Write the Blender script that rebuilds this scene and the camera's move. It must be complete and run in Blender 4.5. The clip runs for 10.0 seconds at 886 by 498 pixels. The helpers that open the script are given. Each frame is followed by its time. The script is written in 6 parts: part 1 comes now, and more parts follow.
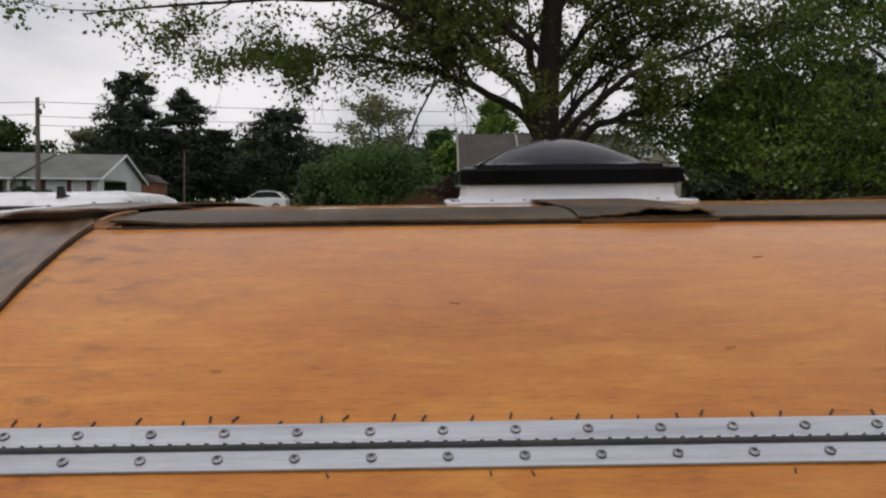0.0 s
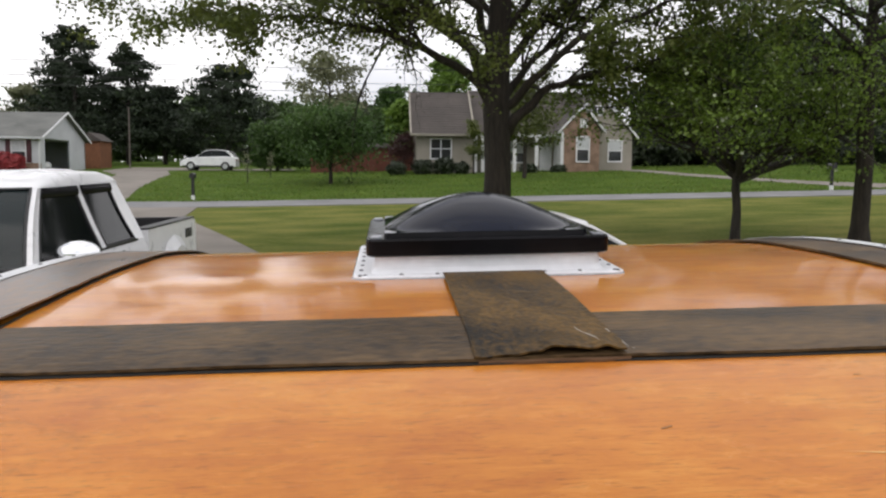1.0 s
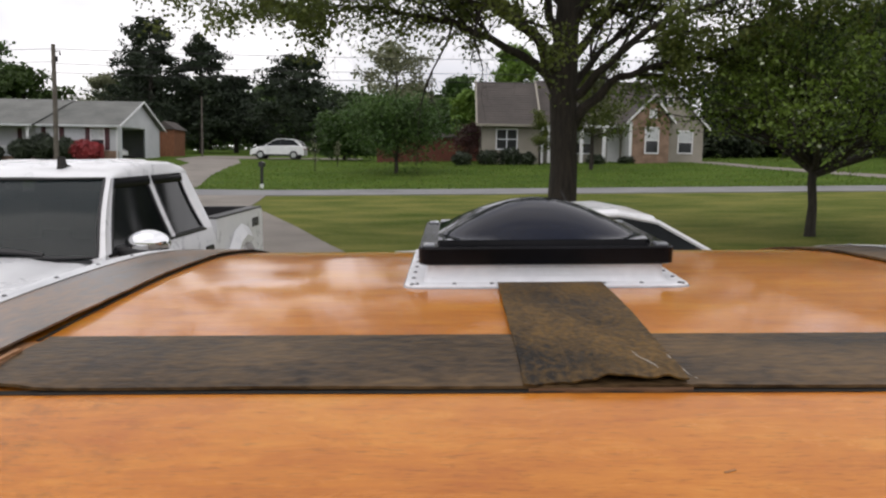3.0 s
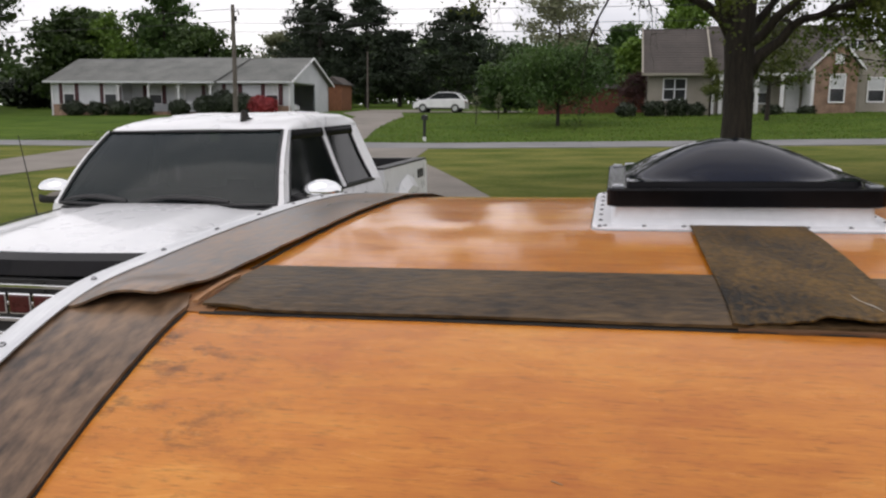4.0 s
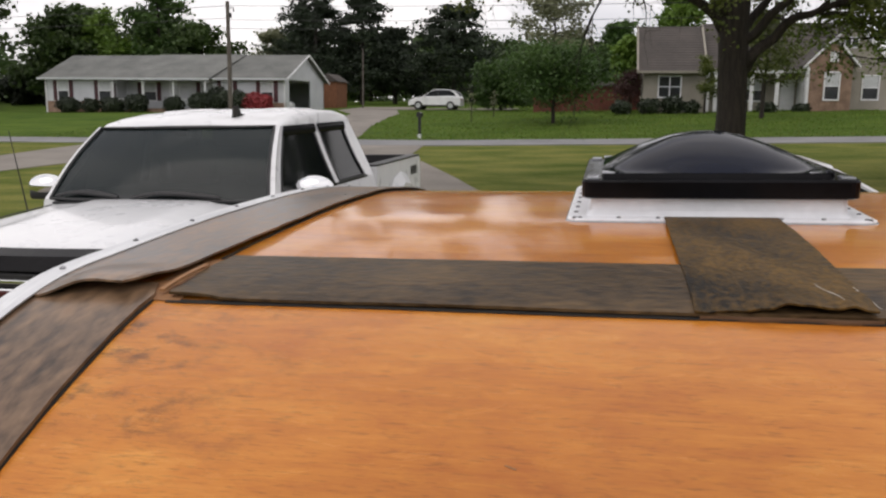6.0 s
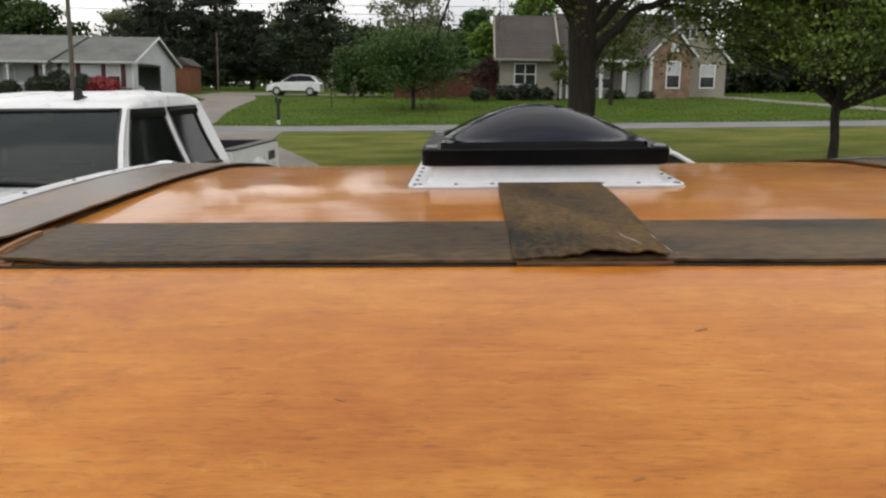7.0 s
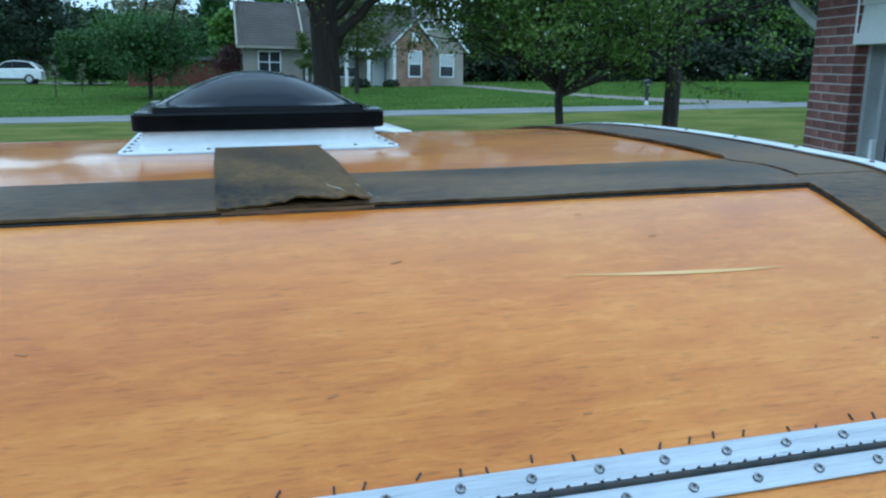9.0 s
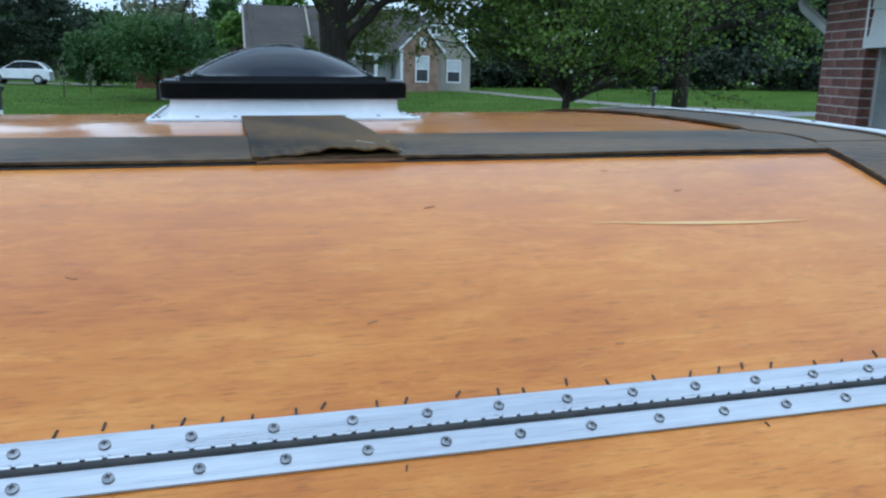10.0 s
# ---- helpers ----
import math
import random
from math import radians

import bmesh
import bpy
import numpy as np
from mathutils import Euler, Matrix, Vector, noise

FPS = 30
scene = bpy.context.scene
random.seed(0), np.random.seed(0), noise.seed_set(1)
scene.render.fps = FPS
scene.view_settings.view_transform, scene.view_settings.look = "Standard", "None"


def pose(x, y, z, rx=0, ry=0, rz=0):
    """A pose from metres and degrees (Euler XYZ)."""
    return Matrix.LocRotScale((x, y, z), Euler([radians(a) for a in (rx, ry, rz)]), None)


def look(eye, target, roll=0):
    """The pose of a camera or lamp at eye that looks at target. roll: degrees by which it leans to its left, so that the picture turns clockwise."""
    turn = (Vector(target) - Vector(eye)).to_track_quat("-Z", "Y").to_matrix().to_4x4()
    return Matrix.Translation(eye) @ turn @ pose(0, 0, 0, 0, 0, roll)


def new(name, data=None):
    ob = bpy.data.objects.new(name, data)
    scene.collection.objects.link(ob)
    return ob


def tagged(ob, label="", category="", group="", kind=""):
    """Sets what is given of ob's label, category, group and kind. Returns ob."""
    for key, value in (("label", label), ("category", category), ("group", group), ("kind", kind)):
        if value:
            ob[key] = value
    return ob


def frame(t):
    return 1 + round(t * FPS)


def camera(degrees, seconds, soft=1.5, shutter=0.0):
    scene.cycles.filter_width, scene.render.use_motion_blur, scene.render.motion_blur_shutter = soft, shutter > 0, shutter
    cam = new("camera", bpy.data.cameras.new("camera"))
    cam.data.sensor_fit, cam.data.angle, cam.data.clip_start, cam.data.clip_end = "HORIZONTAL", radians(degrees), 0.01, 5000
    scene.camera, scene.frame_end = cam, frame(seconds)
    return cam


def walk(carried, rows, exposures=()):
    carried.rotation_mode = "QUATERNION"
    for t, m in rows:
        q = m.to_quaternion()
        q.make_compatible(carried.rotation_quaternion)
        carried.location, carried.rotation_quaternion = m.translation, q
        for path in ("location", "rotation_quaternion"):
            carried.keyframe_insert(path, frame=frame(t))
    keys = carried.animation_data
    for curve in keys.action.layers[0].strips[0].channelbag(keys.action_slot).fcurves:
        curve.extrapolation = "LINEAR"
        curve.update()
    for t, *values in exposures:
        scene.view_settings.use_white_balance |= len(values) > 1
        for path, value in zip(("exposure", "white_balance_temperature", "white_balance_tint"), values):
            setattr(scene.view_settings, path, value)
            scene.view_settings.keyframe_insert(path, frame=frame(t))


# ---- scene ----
cam = camera(56.8, 10.0, soft=2.3)
PATH = [
    (0, (-0.2370, -0.9256, 1.7951), (-0.2151, 1.0730, 1.7229), 0.78),
    (0.5, (-0.1477, -0.8279, 1.9008), (-0.0588, 1.1688, 1.8282), 1.02),
    (1, (-0.1618, -0.8066, 1.9812), (-0.0272, 1.1810, 1.8045), 0.58),
    (1.5, (-0.1478, -0.8109, 2.0204), (-0.0448, 1.1771, 1.8270), 0.81),
    (2, (-0.1359, -0.7960, 2.0233), (-0.0660, 1.1940, 1.8359), 1.14),
    (3.3, (-0.1562, -0.7560, 1.9960), (-0.2805, 1.2277, 1.7743), 0.93),
    (3.5, (-0.1680, -0.7539, 1.9898), (-0.3906, 1.2180, 1.7400), 0.92),
    (4, (-0.1869, -0.7667, 1.9849), (-0.5876, 1.1663, 1.6642), 0.59),
    (4.5, (-0.1849, -0.7646, 1.9830), (-0.6476, 1.1540, 1.6591), 0.34),
    (5, (-0.1758, -0.7556, 1.9805), (-0.6589, 1.1605, 1.6721), 0.25),
    (6.5, (-0.1415, -0.7801, 1.9686), (-0.4007, 1.1734, 1.6272), 0.87),
    (7, (-0.1191, -0.8107, 1.9541), (-0.1809, 1.1568, 1.6003), 0.89),
    (7.5, (-0.0918, -0.8233, 1.9434), (0.0837, 1.1361, 1.5826), 0.86),
    (8, (-0.0745, -0.8279, 1.9327), (0.2899, 1.1060, 1.5761), 0.55),
    (8.5, (-0.0733, -0.8327, 1.9246), (0.3965, 1.0772, 1.5618), 0.43),
    (9, (-0.0711, -0.8444, 1.9162), (0.4508, 1.0504, 1.5454), 0.77),
    (9.5, (-0.0690, -0.8473, 1.9132), (0.5010, 1.0339, 1.5441), 1.11),
    (10, (-0.1027, -0.8656, 1.8627), (0.4098, 1.0344, 1.5058), 1.48),
]

EXPOSURES = [(0, -1.03, 6500, 15), (0.5, -0.79, 6500, 16), (1, -0.41, 6500, 14), (2, -0.46, 6500, 14), (3.5, -0.59, 6500, 16), (5, -0.61, 6500, 16), (6.5, -0.63, 6700, 15), (7.3, -0.51, 6500, 6), (8.1, -0.37, 4380, -8), (9, -0.38, 4380, -9), (9.5, -0.39, 4420, -7), (10, -0.39, 4720, 0)]
walk(cam, [(t, look(eye, target, roll)) for t, eye, target, roll in PATH], EXPOSURES)

# ---------------------------------------------------------------- world and light
world = bpy.data.worlds.new("overcast_sky")
scene.world = world
world.use_nodes = True
wn, wl = world.node_tree.nodes, world.node_tree.links
sky = wn.new("ShaderNodeTexSky")
sky.sky_type, sky.sun_disc = "NISHITA", False
sky.sun_elevation, sky.sun_rotation = radians(53), radians(218)
sky_dim = wn.new("ShaderNodeVectorMath")
sky_dim.operation = "SCALE"
sky_dim.inputs["Scale"].default_value = 0.11
wl.new(sky.outputs[0], sky_dim.inputs[0])
wco = wn.new("ShaderNodeTexCoord")
wmap = wn.new("ShaderNodeMapping")
wmap.inputs["Scale"].default_value = (1.0, 1.0, 2.6)
wl.new(wco.outputs["Generated"], wmap.inputs[0])
wno = wn.new("ShaderNodeTexNoise")
wno.inputs["Scale"].default_value, wno.inputs["Detail"].default_value = 2.6, 7
wl.new(wmap.outputs[0], wno.inputs["Vector"])
cloud = wn.new("ShaderNodeValToRGB")
cloud.color_ramp.elements[0].position, cloud.color_ramp.elements[0].color = 0.34, (1.22, 1.25, 1.31, 1)
cloud.color_ramp.elements[1].position, cloud.color_ramp.elements[1].color = 0.54, (1.95, 1.95, 1.92, 1)
wl.new(wno.outputs["Fac"], cloud.inputs[0])
cover = wn.new("ShaderNodeMix")
cover.data_type = "RGBA"
cover.inputs["Factor"].default_value = 0.88
wl.new(sky_dim.outputs[0], cover.inputs["A"])
wl.new(cloud.outputs[0], cover.inputs["B"])
wl.new(cover.outputs["Result"], wn["Background"].inputs[0])
wn["Background"].inputs[1].default_value = 1.0

sun_data = bpy.data.lights.new("sun", "SUN")
sun_data.energy, sun_data.angle, sun_data.color = 0.6, radians(44), (1.0, 0.94, 0.86)
sun = new("sun", sun_data)
sun.matrix_world = look((-7, -9, 15), (0, 0, 0))

# ---------------------------------------------------------------- materials


def mat(name, dark, light, rough=0.6, scale=6.0, stretch=(1, 1, 1), fine=60.0, bump=0.15, metal=0.0, coat=0.0,
        contrast=(0.35, 0.65), fine_mix=0.35, vary=0.0, spec=0.5, translucent=0.0, bump_distance=0.01, coat_rough=0.12, rough_vary=0.12):
    """A surface with variation at two scales: broad patches between two colours and fine grain, which also gives relief."""
    m = bpy.data.materials.new(name)
    m.use_nodes = True
    n, l = m.node_tree.nodes, m.node_tree.links
    b = n["Principled BSDF"]
    co = n.new("ShaderNodeTexCoord")
    mp = n.new("ShaderNodeMapping")
    mp.inputs["Scale"].default_value = stretch
    l.new(co.outputs["Object"], mp.inputs[0])
    big, small = n.new("ShaderNodeTexNoise"), n.new("ShaderNodeTexNoise")
    for node, s, d in ((big, scale, 5), (small, fine, 4)):
        node.inputs["Scale"].default_value, node.inputs["Detail"].default_value = s, d
        l.new(mp.outputs[0], node.inputs["Vector"])
    blend = n.new("ShaderNodeMix")
    blend.inputs["Factor"].default_value = fine_mix
    l.new(big.outputs["Fac"], blend.inputs["A"])
    l.new(small.outputs["Fac"], blend.inputs["B"])
    ramp = n.new("ShaderNodeValToRGB")
    ramp.color_ramp.elements[0].position, ramp.color_ramp.elements[1].position = contrast
    ramp.color_ramp.elements[0].color, ramp.color_ramp.elements[1].color = (*dark, 1), (*light, 1)
    l.new(blend.outputs["Result"], ramp.inputs[0])
    out = ramp.outputs[0]
    if vary:
        info = n.new("ShaderNodeObjectInfo")
        geo = n.new("ShaderNodeNewGeometry")
        add = n.new("ShaderNodeMath")
        add.operation = "ADD"
        l.new(info.outputs["Random"], add.inputs[0])
        l.new(geo.outputs["Random Per Island"], add.inputs[1])
        rng = n.new("ShaderNodeMapRange")
        rng.inputs["From Max"].default_value = 2.0
        rng.inputs["To Min"].default_value, rng.inputs["To Max"].default_value = 1 - vary, 1 + vary
        l.new(add.outputs[0], rng.inputs[0])
        hsv = n.new("ShaderNodeHueSaturation")
        l.new(rng.outputs[0], hsv.inputs["Value"])
        l.new(out, hsv.inputs["Color"])
        out = hsv.outputs[0]
    l.new(out, b.inputs["Base Color"])
    rr = n.new("ShaderNodeMapRange")
    rr.inputs["To Min"].default_value, rr.inputs["To Max"].default_value = max(rough - rough_vary, 0.02), min(rough + rough_vary, 1)
    l.new(blend.outputs["Result"], rr.inputs[0])
    l.new(rr.outputs[0], b.inputs["Roughness"])
    b.inputs["Metallic"].default_value = metal
    b.inputs["Specular IOR Level"].default_value = spec
    b.inputs["Coat Weight"].default_value, b.inputs["Coat Roughness"].default_value = coat, coat_rough
    if bump:
        bp = n.new("ShaderNodeBump")
        bp.inputs["Strength"].default_value, bp.inputs["Distance"].default_value = bump, bump_distance
        l.new(small.outputs["Fac"], bp.inputs["Height"])
        l.new(bp.outputs[0], b.inputs["Normal"])
    if translucent:
        tr = n.new("ShaderNodeBsdfTranslucent")
        l.new(out, tr.inputs["Color"])
        mx = n.new("ShaderNodeMixShader")
        mx.inputs[0].default_value = translucent
        l.new(b.outputs[0], mx.inputs[1])
        l.new(tr.outputs[0], mx.inputs[2])
        l.new(mx.outputs[0], n["Material Output"].inputs["Surface"])
    return m


def plywood(name, tones, coat, wavy=0.0, coat_rough=(0.06, 0.26), mould=False):
    """Varnished plywood: long grain along x, short dark pores, broad cloudy patches of stain, mould specks at one edge."""
    m = bpy.data.materials.new(name)
    m.use_nodes = True
    n, l = m.node_tree.nodes, m.node_tree.links
    b = n["Principled BSDF"]
    co = n.new("ShaderNodeTexCoord")

    def noise_at(scale, stretch, detail, rough=0.55, warp=0.0):
        mp, no = n.new("ShaderNodeMapping"), n.new("ShaderNodeTexNoise")
        mp.inputs["Scale"].default_value = stretch
        no.inputs["Scale"].default_value, no.inputs["Detail"].default_value, no.inputs["Roughness"].default_value = scale, detail, rough
        no.inputs["Distortion"].default_value = warp
        l.new(co.outputs["Object"], mp.inputs[0])
        l.new(mp.outputs[0], no.inputs["Vector"])
        return no.outputs["Fac"]

    def ranged(value, a, b0, lo, hi):
        rg = n.new("ShaderNodeMapRange")
        for key, v in zip(("From Min", "From Max", "To Min", "To Max"), (a, b0, lo, hi)):
            rg.inputs[key].default_value = v
        l.new(value, rg.inputs[0])
        return rg.outputs[0]

    def times(a, b0):
        k = n.new("ShaderNodeMath")
        k.operation = "MULTIPLY"
        l.new(a, k.inputs[0]), l.new(b0, k.inputs[1])
        return k.outputs[0]

    cloudy, grain = noise_at(5.5, (0.8, 1.3, 1.3), 8, 0.66), noise_at(5.0, (0.8, 7, 7), 6, 0.62, 0.35)
    fine, pores = noise_at(14, (1.0, 14, 14), 6, 0.75, 0.2), noise_at(95, (0.55, 4.5, 4.5), 4)
    figure = noise_at(9, (0.9, 3.2, 3.2), 7, 0.72, 0.8)
    mix1, mix2, mix3 = n.new("ShaderNodeMix"), n.new("ShaderNodeMix"), n.new("ShaderNodeMix")
    mix1.inputs["Factor"].default_value, mix2.inputs["Factor"].default_value, mix3.inputs["Factor"].default_value = 0.28, 0.30, 0.28
    l.new(cloudy, mix1.inputs["A"]), l.new(grain, mix1.inputs["B"])
    l.new(mix1.outputs["Result"], mix2.inputs["A"]), l.new(fine, mix2.inputs["B"])
    l.new(mix2.outputs["Result"], mix3.inputs["A"]), l.new(figure, mix3.inputs["B"])
    ramp = n.new("ShaderNodeValToRGB")
    ramp.color_ramp.elements[0].position, ramp.color_ramp.elements[0].color = 0.39, (*tones[0], 1)
    ramp.color_ramp.elements[1].position, ramp.color_ramp.elements[1].color = 0.60, (*tones[2], 1)
    mid = ramp.color_ramp.elements.new(0.5)
    mid.color = (*tones[1], 1)
    l.new(mix3.outputs["Result"], ramp.inputs[0])
    dark = times(ranged(pores, 0.55, 0.71, 1.0, 0.66), ranged(noise_at(1.7, (1, 1, 1), 3), 0.35, 0.65, 0.90, 1.06))
    dark = times(dark, ranged(noise_at(34, (0.5, 2.6, 2.6), 3), 0.72, 0.82, 1.0, 0.6))
    if mould:
        sep = n.new("ShaderNodeSeparateXYZ")
        l.new(co.outputs["Object"], sep.inputs[0])
        edge = ranged(sep.outputs["X"], -0.36, -0.61, 0.0, 1.0)
        specks = times(ranged(noise_at(26, (1, 1.6, 1.6), 6, 0.7), 0.50, 0.66, 0.0, 1.0), ranged(noise_at(6, (1, 1, 1), 3), 0.38, 0.58, 0.0, 1.0))
        stain = times(edge, specks)
        dark = times(dark, ranged(stain, 0.0, 1.0, 1.0, 0.22))
    shade = n.new("ShaderNodeVectorMath")
    shade.operation = "SCALE"
    l.new(ramp.outputs[0], shade.inputs[0])
    l.new(dark, shade.inputs["Scale"])
    l.new(shade.outputs[0], b.inputs["Base Color"])
    l.new(ranged(cloudy, 0.0, 1.0, 0.28, 0.55), b.inputs["Roughness"])
    b.inputs["Specular IOR Level"].default_value = 0.18
    b.inputs["Coat Weight"].default_value = coat
    l.new(ranged(figure, 0.3, 0.7, *coat_rough), b.inputs["Coat Roughness"])
    bp = n.new("ShaderNodeBump")
    bp.inputs["Strength"].default_value, bp.inputs["Distance"].default_value = 0.16, 0.002
    l.new(fine, bp.inputs["Height"])
    l.new(bp.outputs[0], b.inputs["Normal"])
    if wavy:
        wave = n.new("ShaderNodeBump")
        wave.inputs["Strength"].default_value, wave.inputs["Distance"].default_value = 1.0, wavy
        l.new(noise_at(3.2, (1.0, 0.8, 1.0), 0.5), wave.inputs["Height"])
        l.new(wave.outputs[0], b.inputs["Coat Normal"])
    return m


def glass(name, tint, rough=0.03, see=0.35):
    """Dark window glass: a glossy sheet, partly see-through."""
    m = bpy.data.materials.new(name)
    m.use_nodes = True
    n, l = m.node_tree.nodes, m.node_tree.links
    b = n["Principled BSDF"]
    b.inputs["Base Color"].default_value, b.inputs["Roughness"].default_value = (*tint, 1), rough
    b.inputs["Specular IOR Level"].default_value = 0.36
    tr = n.new("ShaderNodeBsdfTransparent")
    mx = n.new("ShaderNodeMixShader")
    mx.inputs[0].default_value = see
    l.new(b.outputs[0], mx.inputs[1]), l.new(tr.outputs[0], mx.inputs[2])
    l.new(mx.outputs[0], n["Material Output"].inputs["Surface"])
    return m


WOOD = plywood("varnished_plywood", ((0.40, 0.116, 0.013), (0.53, 0.184, 0.021), (0.64, 0.268, 0.044)), 0.55, coat_rough=(0.16, 0.34), mould=True)
WOOD_FRONT = plywood("varnished_plywood_glossy", ((0.40, 0.108, 0.005), (0.57, 0.192, 0.009), (0.65, 0.268, 0.018)), 0.78, 0.014, (0.05, 0.13))
RAW_WOOD = mat("bare_wood", (0.22, 0.10, 0.04), (0.38, 0.19, 0.08), 0.7, 8, (1, 8, 8), 60, 0.2)
DARK_VENEER = mat("dark_veneer", (0.06, 0.028, 0.012), (0.16, 0.08, 0.035), 0.7, 8, (1, 8, 8), 60, 0.2)
PALE_WOOD = mat("scraped_pale_wood", (0.62, 0.36, 0.12), (0.74, 0.48, 0.20), 0.5, 20, (1, 10, 10), 90, 0.1)
FELT = mat("weathered_dark_strip", (0.018, 0.011, 0.006), (0.150, 0.095, 0.046), 0.44, 3.5, (1.0, 2.4, 2.4), 50, 0.45, fine_mix=0.42, contrast=(0.38, 0.64), bump_distance=0.003, rough_vary=0.25, spec=0.10, coat=0.05, coat_rough=0.25)
FELT_SIDE = mat("weathered_dark_side_strip", (0.034, 0.019, 0.010), (0.225, 0.138, 0.080), 0.36, 4, (2.4, 1.1, 1.1), 32, 0.3, fine_mix=0.42, contrast=(0.39, 0.63), bump_distance=0.002, rough_vary=0.28, spec=0.25, coat=0.34, coat_rough=0.2)
FELT_PATCH = mat("mossy_dark_patch", (0.010, 0.007, 0.004), (0.160, 0.092, 0.028), 0.45, 5, (1.6, 0.9, 1), 100, 0.5, fine_mix=0.42, contrast=(0.41, 0.66), bump_distance=0.003, spec=0.08, rough_vary=0.2)
# flat black for tar with painted edge shadow, gap shade and the antenna
MATTE_BLACK = mat("black_shadowed_edge", (0.008, 0.007, 0.006), (0.02, 0.017, 0.014), 0.8, 20)
ALU = mat("brushed_aluminium", (0.40, 0.41, 0.45), (0.60, 0.61, 0.65), 0.30, 5, (1.0, 20, 20), 40, 0.08, 0.92, bump_distance=0.002)
ALU_TRIM = mat("dull_aluminium_trim", (0.55, 0.56, 0.58), (0.78, 0.79, 0.80), 0.42, 6, (8, 1, 1), 40, 0.08, 0.6, bump_distance=0.002)
STEEL = mat("screw_steel", (0.22, 0.22, 0.23), (0.46, 0.46, 0.48), 0.3, 60, metal=1.0)
# dark metal of pin and staples, also the shade painted on screws
DARK_METAL_AND_SHADE = mat("dark_metal_and_recess_shade", (0.01, 0.01, 0.01), (0.035, 0.03, 0.028), 0.6, 60)
VENT_WHITE = mat("white_plastic", (0.70, 0.71, 0.74), (0.84, 0.85, 0.88), 0.4, 8, bump=0.02)
VENT_BLACK = mat("black_plastic", (0.003, 0.003, 0.004), (0.007, 0.007, 0.009), 0.18, 9, bump=0.01, rough_vary=0.05, spec=0.12)
DOME = mat("smoked_acrylic", (0.003, 0.004, 0.010), (0.006, 0.009, 0.020), 0.04, 5, bump=0.0, rough_vary=0.02, spec=0.11)
CLEAR = mat("glossy_clip_plastic", (0.20, 0.21, 0.23), (0.36, 0.38, 0.40), 0.1, 20, bump=0.02)

GRASS_NEAR = mat("dry_lawn", (0.064, 0.098, 0.014), (0.200, 0.195, 0.054), 0.95, 0.42, (1, 2.0, 1), 14, 1.0, contrast=(0.38, 0.62), fine_mix=0.42, spec=0.05, bump_distance=0.04)
GRASS_FAR = mat("green_lawn", (0.036, 0.074, 0.009), (0.100, 0.150, 0.024), 0.95, 0.30, (1, 2.4, 1), 6, 1.0, contrast=(0.38, 0.62), fine_mix=0.5, spec=0.05, bump_distance=0.04)
BLADE_OLIVE = mat("olive_grass_blade", (0.100, 0.135, 0.020), (0.165, 0.195, 0.044), 0.7, 0.6, fine=5, bump=0, vary=0.2, translucent=0.4)
BLADE_GREEN = mat("green_grass_blade", (0.085, 0.155, 0.020), (0.150, 0.225, 0.040), 0.7, 0.4, fine=5, bump=0, vary=0.2, translucent=0.45)
ASPHALT = mat("worn_asphalt", (0.15, 0.15, 0.155), (0.24, 0.24, 0.24), 0.9, 0.6, fine=30, bump=0.3)
CONCRETE = mat("concrete_drive", (0.15, 0.132, 0.112), (0.25, 0.225, 0.195), 0.9, 0.5, fine=25, bump=0.3)
BARK = mat("bark", (0.010, 0.008, 0.006), (0.046, 0.036, 0.027), 0.95, 3, (5, 5, 0.8), 14, 1.0, bump_distance=0.04)
BARK_DARK = mat("dark_bark", (0.014, 0.012, 0.010), (0.050, 0.042, 0.034), 0.95, 3, (5, 5, 0.8), 14, 0.9, bump_distance=0.03)
LEAF_MAPLE = mat("young_maple_leaf", (0.046, 0.072, 0.010), (0.125, 0.148, 0.026), 0.55, 1.2, fine=8, bump=0, vary=0.4, translucent=0.32)
LEAF_DOGWOOD = mat("dogwood_leaf", (0.095, 0.170, 0.020), (0.230, 0.335, 0.055), 0.5, 1.0, fine=8, bump=0, vary=0.45, translucent=0.45)
BLOSSOM = mat("pale_blossom", (0.26, 0.30, 0.18), (0.42, 0.46, 0.32), 0.6, 3, bump=0, vary=0.2)
LEAF_DARK = mat("dark_oak_leaf", (0.022, 0.050, 0.010), (0.064, 0.105, 0.022), 0.55, 0.8, fine=6, bump=0, vary=0.4, translucent=0.25)
LEAF_MID = mat("mid_green_leaf", (0.030, 0.074, 0.012), (0.078, 0.145, 0.028), 0.6, 0.5, fine=4, bump=0, vary=0.4, translucent=0.3)
LEAF_BRIGHT = mat("bright_spring_leaf", (0.075, 0.150, 0.016), (0.150, 0.240, 0.036), 0.6, 0.5, fine=4, bump=0, vary=0.35, translucent=0.35)
LEAF_PALE = mat("pale_budding_leaf", (0.170, 0.190, 0.100), (0.300, 0.310, 0.190), 0.6, 0.5, fine=4, bump=0, vary=0.35, translucent=0.35)
LEAF_RED = mat("purple_maple_leaf", (0.040, 0.014, 0.014), (0.085, 0.028, 0.024), 0.6, 0.6, fine=4, bump=0, vary=0.35, translucent=0.2)
LEAF_AZALEA = mat("red_azalea_flower", (0.18, 0.016, 0.020), (0.38, 0.05, 0.055), 0.6, 0.8, fine=4, bump=0, vary=0.3)
NEEDLE = mat("pine_needles", (0.010, 0.020, 0.010), (0.032, 0.050, 0.022), 0.7, 0.4, fine=3, bump=0, vary=0.4, translucent=0.1)
